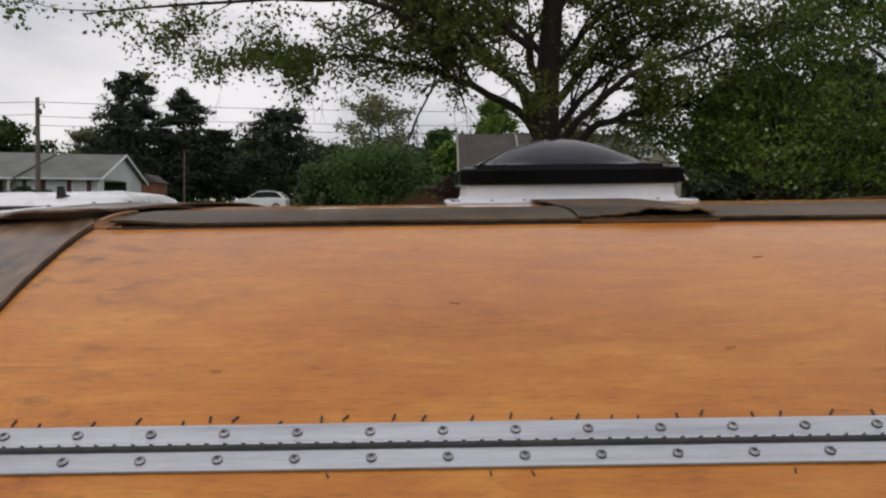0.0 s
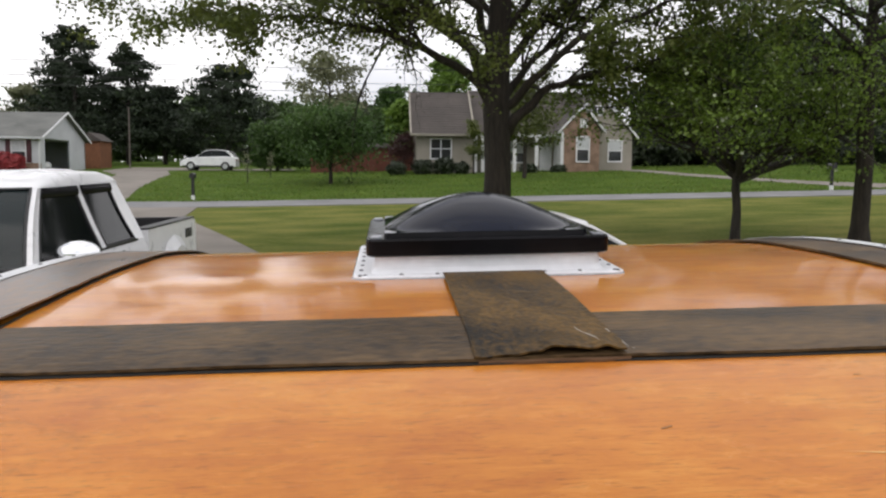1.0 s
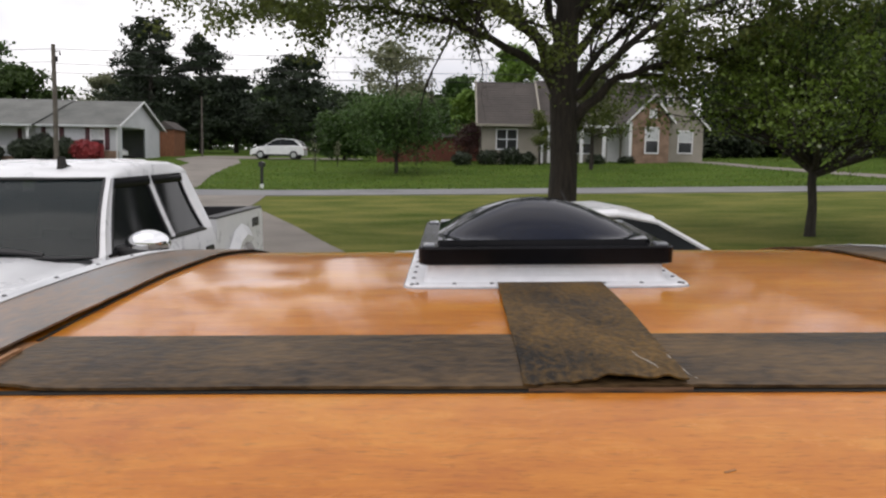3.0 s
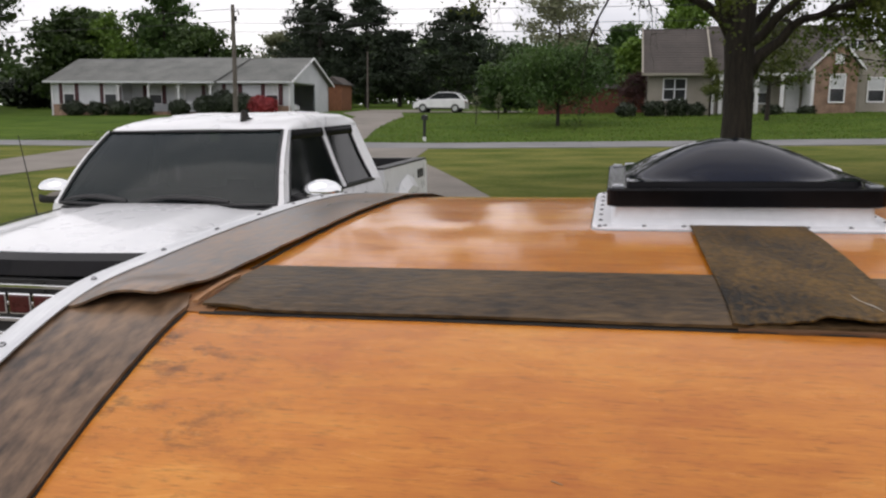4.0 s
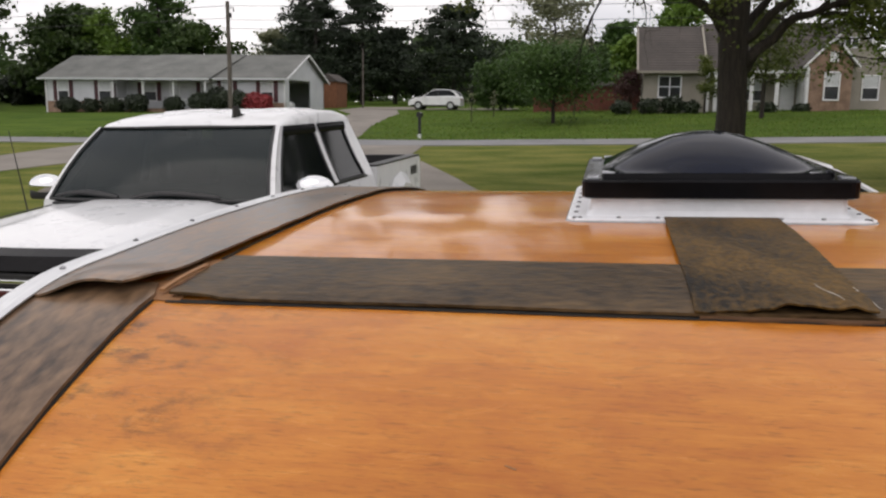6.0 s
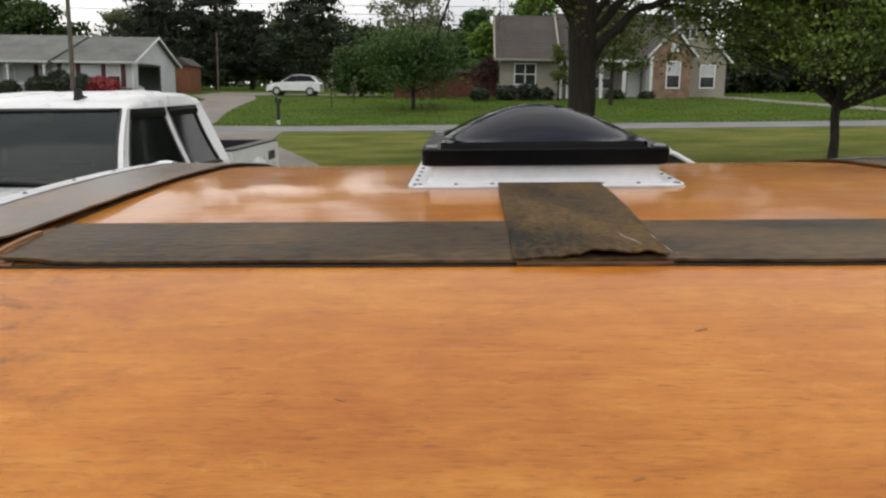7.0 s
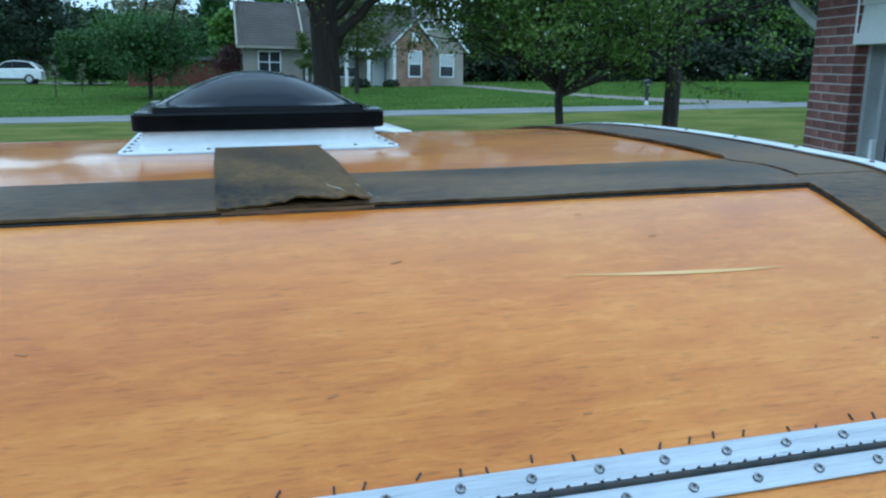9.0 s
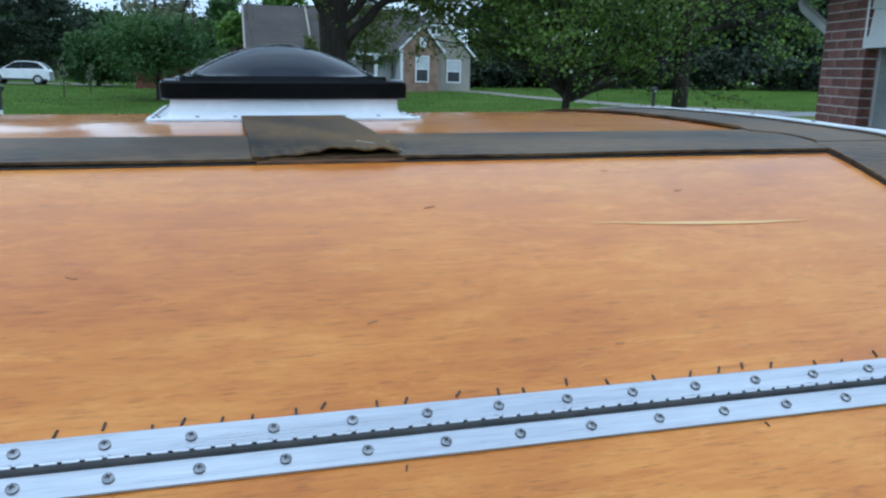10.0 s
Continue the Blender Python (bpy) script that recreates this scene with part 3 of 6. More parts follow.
# long piano hinge between panel and hatch
HINGE_Y = -0.368
upper = part("hinge_leaf", sheet(-0.74, 0.74, HINGE_Y + 0.0026, HINGE_Y + 0.0190, 0.0012, 0.0014, 30, 3), ALU, trailer, "aluminium hinge leaf with screws")
lower = part("hinge_leaf", sheet(-0.74, 0.74, HINGE_Y - 0.0205, HINGE_Y - 0.0036, 0.0012, 0.0014, 30, 3), ALU, trailer, "aluminium hinge leaf with screws")
part("hinge_pin", tube(bmesh.new(), [(-0.74, HINGE_Y - 0.0016, roof(HINGE_Y) + 0.0010), (0.74, HINGE_Y - 0.0016, roof(HINGE_Y) + 0.0010)], 0.0030, 10), DARK_METAL_AND_SHADE, trailer, "dark hinge pin and gap")
bm = bmesh.new()
tube(bm, [(0, 0, 0), (0.0098, 0, 0)], 0.0023, 10)
KNUCKLE = mesh_of(bm, "knuckle", ALU)
x = -0.738
while x < 0.735:
    ob = part("knuckle", KNUCKLE, None, upper)
    ob.location = (x, HINGE_Y + 0.0024, roof(HINGE_Y) + 0.0026)
    x += 0.0127
for i in range(-14, 15):
    x = 0.0238 + 0.05135 * i
    if abs(x) < 0.73:
        screw(upper, on_roof(x, HINGE_Y + 0.0110, 0.0026), scale=0.88)
    x = 0.0310 + 0.05215 * i
    if abs(x) < 0.73:
        screw(lower, on_roof(x, HINGE_Y - 0.0120, 0.0026), scale=0.88)
bm = bmesh.new()
box(bm, -0.0007, 0.0007, -0.0032, 0.0032, 0, 0.0010)
STAPLE = mesh_of(bm, "staple", DARK_METAL_AND_SHADE)
x = -0.72
while x < 0.72:
    ob = part("staple", STAPLE, None, trailer)
    ob.matrix_local = on_roof(x, HINGE_Y + 0.0225 + rng.uniform(-0.001, 0.005), 0.0002, rng.uniform(-0.7, 0.1))
    if rng.random() < 0.3:
        ob = part("staple", STAPLE, None, trailer)
        ob.matrix_local = on_roof(x + 0.01, HINGE_Y - 0.0235 - rng.uniform(0, 0.002), 0.0002, rng.uniform(-0.5, 0.5)) @ Matrix.Scale(0.7, 4)
    x += rng.uniform(0.017, 0.040)

# roof vent: white flanged base, black lid frame and smoked dome
VY0, VY1, VZ = 0.455, 0.885, roof(0.6) + 0.002


def ring(h, z, r, yc=0.67, n=5):
    pts = []
    for cx, cy, a0 in ((1, 1, 0), (-1, 1, 90), (-1, -1, 180), (1, -1, 270)):
        for k in range(n):
            a = radians(a0 + 90 * k / (n - 1))
            pts.append((cx * (h - r) + r * math.cos(a), yc + cy * (h - r) + r * math.sin(a), z))
    return pts


vent = part("roof_vent", loft(bmesh.new(), [ring(0.215, VZ, 0.022), ring(0.215, VZ + 0.003, 0.022), ring(0.212, VZ + 0.0045, 0.02)]), VENT_WHITE, trailer, "white roof vent flange with screws")
part("vent_base", loft(bmesh.new(), [ring(0.188, VZ + 0.004, 0.012), ring(0.182, VZ + 0.012, 0.012), ring(0.180, VZ + 0.036, 0.012)]), VENT_WHITE, vent, "white plastic vent base")
part("lid_frame", loft(bmesh.new(), [ring(0.190, VZ + 0.0310, 0.014), ring(0.194, VZ + 0.0330, 0.016), ring(0.1945, VZ + 0.0560, 0.016), ring(0.1925, VZ + 0.0590, 0.015), ring(0.166, VZ + 0.0595, 0.012), ring(0.165, VZ + 0.066, 0.012)]), VENT_BLACK, vent, "black plastic lid frame")
bm = bmesh.new()
N = 36
grid = []
for i in range(N + 1):
    row = []
    for j in range(N + 1):
        a, b = -1 + 2 * i / N, -1 + 2 * j / N
        ridge = (abs(a) ** 3.6 + abs(b) ** 3.6) ** (1 / 3.6)
        h = max(1 - ridge ** 1.75, 0) if max(abs(a), abs(b)) < 0.999 else 0
        row.append(bm.verts.new((a * 0.1645, 0.67 + b * 0.1645, VZ + 0.0665 + 0.0545 * h)))
    grid.append(row)
for i in range(N):
    for j in range(N):
        bm.faces.new((grid[i][j], grid[i + 1][j], grid[i + 1][j + 1], grid[i][j + 1]))
part("dome", bm, DOME, vent, "smoked acrylic dome", rounded=True)
for cx in (-1, 1):
    for cy in (-1, 1):
        part("lid_clip", one_box(cx * 0.178 - 0.009, cx * 0.178 + 0.009, 0.67 + cy * 0.170 - 0.014, 0.67 + cy * 0.170 + 0.014, VZ + 0.0585, VZ + 0.0625, 0.0015), CLEAR, vent, "shiny corner clip")
for k in range(-4, 4):
    for cx, cy in ((k * 0.0565 + 0.025, -0.2035), (k * 0.0565 + 0.025, 0.2035), (-0.2085, k * 0.0565 + 0.02), (0.1985, k * 0.0565 + 0.02)):
        ob = screw(vent, Matrix.Translation((cx + 0.005, 0.67 + cy, VZ + 0.0045)), scale=0.8)
bm = bmesh.new()
loft(bm, [ring(0.2185, VZ - 0.0015, 0.025), ring(0.2165, VZ + 0.0010, 0.025)])
part("sealant_bead", bm, CLEAR, vent, "glossy sealant round the flange")

# ---------------------------------------------------------------- ground, road and drives


def span(a, b, step):
    n = max(int(round((b - a) / step)), 1)
    return [a + (b - a) * i / n for i in range(n + 1)]


def far_level(x, y):
    """Level of the ground in the upright world: the tilted lie near by, easing to flat country far off."""
    p = TILT @ Vector((x, y, lie(x, y)))
    cx, cy = min(max(x, -75), 60), min(max(y, -12), 110)
    q = TILT @ Vector((cx, cy, lie(cx, cy)))
    return (p.x, p.y, q.z)


xs = [-2500, -900, -300, -120] + span(-75, 60, 2.5) + [110, 300, 900, 2500]
ys = [-900, -200, -40] + span(-12, 70, 2.0) + span(74, 110, 6) + [160, 300, 800, 2500]
bm = bmesh.new()
grid = [[bm.verts.new(far_level(x, y)) for x in xs] for y in ys]
for i, y in enumerate(ys[:-1]):
    for j in range(len(xs) - 1):
        f = bm.faces.new((grid[i][j], grid[i][j + 1], grid[i + 1][j + 1], grid[i + 1][j]))
        f.material_index = 0 if y < 33 else 1
        f.smooth = True
ground = solid("ground", bm, [GRASS_NEAR, GRASS_FAR], "lawn, dry olive near by and bright green beyond the road", "lawn", kind="structure")


def strip(name, centre, widths, material, label, category, up=0.03, step=1.5):
    """A paved band along a line of points, laid over the ground."""
    pts = []
    for (x0, y0, w0), (x1, y1, w1) in zip([(*c, w) for c, w in zip(centre, widths)], [(*c, w) for c, w in zip(centre[1:], widths[1:])]):
        n = max(int(math.hypot(x1 - x0, y1 - y0) / step), 1)
        pts += [(x0 + (x1 - x0) * k / n, y0 + (y1 - y0) * k / n, w0 + (w1 - w0) * k / n) for k in range(n)]
    pts.append((*centre[-1], widths[-1]))
    bm = bmesh.new()
    rows = []
    for i, (x, y, w) in enumerate(pts):
        a, b = pts[max(i - 1, 0)], pts[min(i + 1, len(pts) - 1)]
        d = Vector((b[0] - a[0], b[1] - a[1])).normalized()
        row = []
        for k in (-1, -0.5, 0, 0.5, 1):
            px, py = x - d.y * w / 2 * k, y + d.x * w / 2 * k
            top = Vector(far_level(px, py))
            row.append((bm.verts.new(top + Vector((0, 0, up))), bm.verts.new(top - Vector((0, 0, 0.12)))))
        rows.append(row)
    for a, b in zip(rows, rows[1:]):
        for k in range(4):
            bm.faces.new((a[k][0], a[k + 1][0], b[k + 1][0], b[k][0]))
        for k in (0, 4):
            bm.faces.new((a[k][0], b[k][0], b[k][1], a[k][1]))
    return solid(name, bm, material, label, category, kind="structure")


strip("road", [(-140, 37.2), (-60, 35.2), (-25, 34.0), (0, 33.4), (20, 33.6), (60, 34.2), (120, 35)], [3.4] * 7, ASPHALT, "narrow pale grey asphalt road", "road", 0.03, 2.0)
PAVED = [([(-2.0, -9), (-2.0, 4), (-3.45, 11), (-6.15, 18.5), (-9.35, 26), (-11.4, 31.9)], [11, 9, 5.1, 4.8, 5.0, 7.6]),
         ([(-25, 10), (-21.5, 17), (-19.8, 24), (-19.6, 32.5)], [5.0, 4.6, 4.4, 6]),
         ([(-13.7, 34.9), (-15.0, 44), (-16.6, 56), (-20.5, 67), (-21, 78)], [4.2, 3.0, 3.4, 5.0, 6]),
         ([(-20, 70), (-14, 69), (-8, 69)], [4.0, 4.0, 3.6]),
         ([(26.5, 35.2), (22, 42), (17.8, 49), (15.5, 56)], [5.0, 1.9, 1.5, 1.8])]
strip("driveway", *PAVED[0], CONCRETE, "worn concrete driveway", "driveway", 0.022)
strip("driveway_2", *PAVED[1], CONCRETE, "brown gravel-stained drive", "driveway", 0.02)
strip("driveway_3", *PAVED[2], CONCRETE, "concrete drive of the ranch house", "driveway", 0.02)
strip("driveway_4", *PAVED[3], CONCRETE, "parking apron", "driveway", 0.035)
strip("driveway_5", *PAVED[4], CONCRETE, "pale drive of the brick house", "driveway", 0.02)


# ---------------------------------------------------------------- trees


def leaves_mesh(name, places, size, material, seed, extra=None, droop=0.3):
    """Many small folded leaves round the given places; extra: a second material for some of them."""
    r = np.random.RandomState(seed)
    p = np.asarray(places)
    n = len(p)
    s = size * r.uniform(0.6, 1.35, n)
    d = r.normal(0, 1, (n, 3))
    d[:, 2] = d[:, 2] * 0.6 - droop
    d /= np.linalg.norm(d, axis=1)[:, None]
    e = np.cross(d, r.normal(0, 1, (n, 3)))
    e /= np.linalg.norm(e, axis=1)[:, None]
    f = np.cross(d, e)
    v = np.empty((n * 4, 3))
    v[0::4] = p
    v[1::4] = p + d * s[:, None] * 0.55 + e * s[:, None] * 0.42 + f * s[:, None] * 0.12
    v[2::4] = p + d * s[:, None]
    v[3::4] = p + d * s[:, None] * 0.55 - e * s[:, None] * 0.42 + f * s[:, None] * 0.12
    k = np.arange(n) * 4
    faces = np.concatenate([np.stack([k, k + 1, k + 2], 1), np.stack([k, k + 2, k + 3], 1)])
    me = bpy.data.meshes.new(name)
    me.from_pydata(v.tolist(), [], faces.tolist())
    me.materials.append(material)
    if extra:
        me.materials.append(extra[0])
        pick = r.rand(n) < extra[1]
        idx = np.concatenate([pick, pick]).astype(np.int32)
        me.polygons.foreach_set("material_index", idx)
    return me


def grow(bm, r, start, way, length, radius, depth, tips, spread=0.6, lift=0.05, sides=7, kids=(3, 4), thin=0.62):
    """A limb that bends as it goes and carries smaller ones; collects points of its twigs."""
    n = 5 if depth > 1 else 4
    p, d = Vector(start), Vector(way).normalized()
    pts, rad = [p.copy()], [radius]
    for i in range(n):
        d = (d + Vector((r.gauss(0, 0.16), r.gauss(0, 0.16), r.gauss(0, 0.12) + lift))).normalized()
        p = p + d * (length / n)
        pts.append(p.copy())
        rad.append(radius * (1 - 0.62 * (i + 1) / n))
    tube(bm, pts, rad, max(sides, 3), cap=False)
    if depth <= 1:
        tips += pts[1:]
    elif depth == 2:
        tips += pts[3:]
    if depth > 0:
        for k in range(r.randint(*kids)):
            t = r.uniform(0.3, 1.0)
            i = min(int(t * n), n - 1)
            q = pts[i].lerp(pts[i + 1], t * n - i)
            side = Vector((r.gauss(0, 1), r.gauss(0, 1), r.gauss(0, 0.55))).normalized()
            grow(bm, r, q, (pts[i + 1] - pts[i]).normalized() + side * spread * 1.5, length * r.uniform(0.45, 0.72), rad[i] * thin, depth - 1, tips, spread, lift, sides - 2, kids, thin)
    return pts


def spray(tips, per, radius, seed, squash=0.7):
    r = np.random.RandomState(seed)
    t = np.repeat(np.array([tuple(p) for p in tips]), per, axis=0)
    return t + r.normal(0, 1, t.shape) * np.array([radius, radius, radius * squash])


def put_tree(name, label, m, bm, leaf_me, bark, group=""):
    tree = thing(name, label, "tree", m, group)
    part("trunk", bm, bark, tree, rounded=True)
    part("crown", leaf_me, None, tree)
    return tree


# grass blades over the lawns, clear of the pavings



def on_lawn(x, y):
    clear = np.ones(len(x), bool)
    for line, widths in PAVED:
        for (x0, y0), (x1, y1), w0, w1 in zip(line, line[1:], widths, widths[1:]):
            dx, dy = x1 - x0, y1 - y0
            t = np.clip(((x - x0) * dx + (y - y0) * dy) / (dx * dx + dy * dy), 0, 1)
            clear &= np.hypot(x - x0 - t * dx, y - y0 - t * dy) > (w0 + (w1 - w0) * t) / 2 - 0.03
    return clear


def blades(name, label, count, x0, x1, y0, y1, size, material, extra, seed):
    rr = np.random.RandomState(seed)
    y = y0 + (y1 - y0) * rr.rand(count) ** 1.25
    x = x0 + (x1 - x0) * rr.rand(count)
    lumps = np.sin(x * 1.9 + 3 * np.sin(y * 0.7)) * np.sin(y * 1.3 + 2 * np.sin(x * 0.5)) + rr.normal(0, 0.6, count)
    keep = on_lawn(x, y) & (lumps > -0.5)
    pts = [Vector(far_level(a, b)) for a, b in zip(x[keep].tolist(), y[keep].tolist())]
    tagged(new(name, leaves_mesh(name, [tuple(p) for p in pts], size, material, seed, extra, -1.8)), label, "grass", kind="stuff")


blades("lawn_grass", "short bright green grass across the road", 60000, -30, 32, 35.6, 62, 0.075, BLADE_GREEN, (BLADE_OLIVE, 0.18), 62)

# the big maple: sturdy trunk, long arching limbs, thin young leaves
r = random.Random(12)
bm, tips = bmesh.new(), []
tube(bm, [(0, 0, -0.2), (0, 0, 0.05), (0, 0, 0.5), (0.02, 0, 1.6), (-0.02, 0, 2.7), (-0.06, 0, 3.6), (-0.02, 0, 4.6), (0.06, 0, 6.0), (0.1, 0.1, 8.0), (0.1, 0.1, 10.5)],
     [0.50, 0.43, 0.34, 0.31, 0.305, 0.32, 0.28, 0.24, 0.17, 0.06], 16)


def limb(path, radius, depth=2, n_kids=9, seed=0, kid=1.9):
    rr = random.Random(seed)
    pts = [Vector(p) for p in path]
    fine = []
    for a, b in zip(pts, pts[1:]):
        fine += [a.lerp(b, k / 3) + Vector((rr.gauss(0, 0.035), rr.gauss(0, 0.05), rr.gauss(0, 0.035))) for k in range(3)]
    fine.append(pts[-1])
    rad = [radius * (1 - 0.86 * (i / (len(fine) - 1)) ** 0.8) for i in range(len(fine))]
    tube(bm, fine, rad, 9, cap=False)
    tips.extend(fine[-3:])
    for k in range(n_kids):
        i = rr.randint(len(fine) // 4, len(fine) - 2)
        side = Vector((rr.gauss(0, 0.8), rr.gauss(0, 1.0), rr.gauss(0.05, 0.6)))
        grow(bm, rr, fine[i], (fine[i + 1] - fine[i]).normalized() * 0.9 + side * 0.7, kid * rr.uniform(0.6, 1.1), max(rad[i] * 0.5, 0.016), depth, tips, 0.55, 0.0, 5, (3, 4))


limb([(0.18, 0, 2.55), (0.55, -0.1, 3.05), (1.15, -0.2, 3.55), (2.0, -0.3, 3.85), (3.1, -0.4, 4.05), (4.3, -0.5, 4.5)], 0.15, 2, 11, 1)
limb([(0.1, 0.1, 3.4), (0.9, 0.5, 4.3), (2.0, 0.9, 5.2), (3.2, 1.2, 6.2)], 0.11, 2, 9, 2)
limb([(-0.2, 0, 3.3), (-0.75, -0.3, 3.85), (-1.7, -0.6, 4.35), (-3.0, -0.9, 4.75), (-4.6, -1.1, 4.85), (-6.2, -1.3, 4.5)], 0.135, 2, 16, 3, 2.1)
limb([(-0.2, 0.1, 3.9), (-0.9, 0.2, 4.7), (-1.9, 0.3, 5.7), (-3.0, 0.3, 6.6), (-4.6, 0.4, 7.3)], 0.15, 2, 12, 4, 2.1)
limb([(-0.15, -0.1, 3.7), (-1.0, -0.9, 4.5), (-2.3, -1.8, 5.2), (-4.2, -2.5, 5.7), (-6.6, -2.8, 5.6), (-9.4, -3.0, 5.2)], 0.12, 2, 18, 5, 2.2)
limb([(-0.1, -0.1, 4.3), (-0.6, -0.9, 5.1), (-1.8, -2.0, 6.0), (-3.6, -2.8, 6.6), (-6.0, -3.2, 6.9), (-8.8, -3.2, 6.6)], 0.12, 2, 18, 6, 2.2)
limb([(0.1, 0.0, 3.0), (0.9, -0.6, 3.9), (2.0, -1.2, 4.7), (3.4, -1.6, 5.3), (5.0, -1.8, 5.6)], 0.12, 2, 14, 17, 2.1)
limb([(0.1, 0.1, 4.0), (1.1, 0.4, 5.2), (2.6, 0.6, 6.0), (4.4, 0.6, 6.6)], 0.12, 2, 12, 18, 2.1)
limb([(0.0, 0.1, 4.6), (0.7, -0.6, 5.6), (1.8, -1.4, 6.4), (3.4, -1.8, 7.0)], 0.11, 2, 11, 7)
limb([(0.0, 0.2, 5.0), (-0.5, 1.2, 6.0), (-1.6, 2.3, 7.0), (-3.2, 3.0, 8.0)], 0.11, 2, 10, 8)
limb([(0.05, 0.1, 5.8), (0.6, 0.8, 7.2), (1.6, 1.6, 8.4)], 0.10, 2, 8, 9)
limb([(0.05, 0.0, 6.4), (-0.8, -0.6, 7.6), (-2.2, -1.2, 8.6)], 0.10, 2, 8, 10)
MAPLE_TIPS = [p for p in tips if p.z > 4.0 or p.x > -0.8]
leaf = leaves_mesh("crown", spray(MAPLE_TIPS, 8, 0.14, 3), 0.090, LEAF_MAPLE, 5)
put_tree("maple_tree", "large maple with dark trunk, arching limbs and sparse young leaves", upright(2.31, 18.0), bm, leaf, BARK)

# low dogwood with layered dense leaves and pale flowers
r = random.Random(31)
bm, tips = bmesh.new(), []
tube(bm, [(0, 0, -0.2), (0, 0, 0.1), (0.02, 0, 0.7), (-0.03, 0, 1.2), (0.0, 0, 1.6)], [0.16, 0.12, 0.094, 0.094, 0.10], 10)
for k in range(15):
    a = 2.399 * k + 0.4
    up = 0.26 + 1.2 * (k / 14)
    grow(bm, r, (0, 0, 1.35 + 0.05 * (k % 5)), (math.cos(a), math.sin(a), up), 2.85 - 0.045 * k + 0.4 * r.random(), 0.072, 2, tips, 0.6, 0.04, 6, (5, 6))
DOG_TIPS = [p for p in tips if p.z > 1.35]
leaf = leaves_mesh("crown", spray(DOG_TIPS, 9, 0.18, 5, 0.34), 0.078, LEAF_DOGWOOD, 8, (BLOSSOM, 0.03), 0.1)
put_tree("dogwood_tree", "low spreading dogwood with dense leaves and pale flowers", upright(7.75, 17.4), bm, leaf, BARK_DARK)

# broad dark tree beside the dogwood
r = random.Random(77)
bm, tips = bmesh.new(), []
tube(bm, [(0, 0, -0.2), (0, 0, 0.05), (0, 0, 0.4), (0.04, 0, 1.6), (0.0, 0, 2.8), (0.05, 0, 4.5), (0, 0, 6.5)], [0.30, 0.24, 0.185, 0.172, 0.165, 0.12, 0.05], 12)
for k in range(24):
    a = 2.399 * k
    z = 2.75 + 3.4 * k / 23
    grow(bm, r, (0, 0, z), (math.cos(a), math.sin(a), 0.28), 2.1 + 0.5 * r.random() - 0.12 * max(z - 4, 0), 0.075, 2, tips, 0.6, 0.0, 6, (3, 5))
leaf = leaves_mesh("crown", spray(tips, 10, 0.18, 6, 0.36), 0.085, LEAF_DARK, 9, (LEAF_DOGWOOD, 0.5), 0.3)
put_tree("shade_tree", "broad shade tree with dense green crown over a bare trunk", upright(10.05, 16.3), bm, leaf, BARK)


def far_tree(name, label, x, y, height, width, leaf, bark, seed, trunk=0.2, clear=0.15, dens=1.0, lsize=0.34, ragged=0.25, group="", pale=None):
    """A tree in the distance: trunk, limbs and a crown of many leaf sprays with gaps."""
    rr = random.Random(seed)
    bm, tips = bmesh.new(), []
    h0 = height * clear
    tube(bm, [(0, 0, -0.3), (0, 0, h0), (0.1, 0, height * 0.55), (0, 0, height * 0.93)], [trunk * 1.3, trunk, trunk * 0.6, trunk * 0.1], 7)
    n = int(20 * dens)
    for k in range(n):
        t = (k + 0.5) / n
        a = 2.399 * k + rr.uniform(-0.4, 0.4)
        z = h0 + (height * 0.92 - h0) * t
        reach = width / 2 * math.sqrt(max(1 - (2 * t - 0.75) ** 2 * 0.62, 0.06)) * rr.uniform(1 - ragged * 1.3, 1 + ragged * 0.6)
        grow(bm, rr, (0, 0, z), (math.cos(a), math.sin(a), 0.28), reach * 0.74, trunk * 0.35, 1, tips, 0.7, 0.05, 4, (4, 6))
    me = leaves_mesh("crown", spray(tips, 13, 0.11 * width ** 0.6, seed, 0.6), lsize, leaf, seed, pale)
    return put_tree(name, label, upright(x, y), bm, me, bark, group)


def pine(x, y, height, width, seed, label, bare=0.12):
    """A dark pine: flat tiers of ragged needle tufts with sky between them."""
    rr = random.Random(seed)
    bm, tips = bmesh.new(), []
    tube(bm, [(0, 0, -0.3), (0, 0, height * 0.3), (0.15, 0, height * 0.7), (0, 0, height * 0.97)], [0.30, 0.25, 0.15, 0.03], 7)
    n = 42
    for k in range(n):
        t = (k + 0.5) / n
        a = 2.399 * k + rr.uniform(-0.5, 0.5)
        z = height * (bare + (0.97 - bare) * t)
        reach = width / 2 * 1.3 * (0.30 + 0.80 * (1 - t) ** 0.8) * rr.uniform(0.6, 1.15) * (1 if t < 0.85 else 0.75)
        grow(bm, rr, (0, 0, z), (math.cos(a), math.sin(a), 0.12), reach * 0.8, 0.07, 1, tips, 0.45, 0.03, 4, (3, 5))
    me = leaves_mesh("crown", spray(tips, 17, 0.33, seed, 0.4), 0.30, NEEDLE, seed, None, -0.2)
    return put_tree("pine_tree", label, upright(x, y), bm, me, BARK_DARK, "pines")


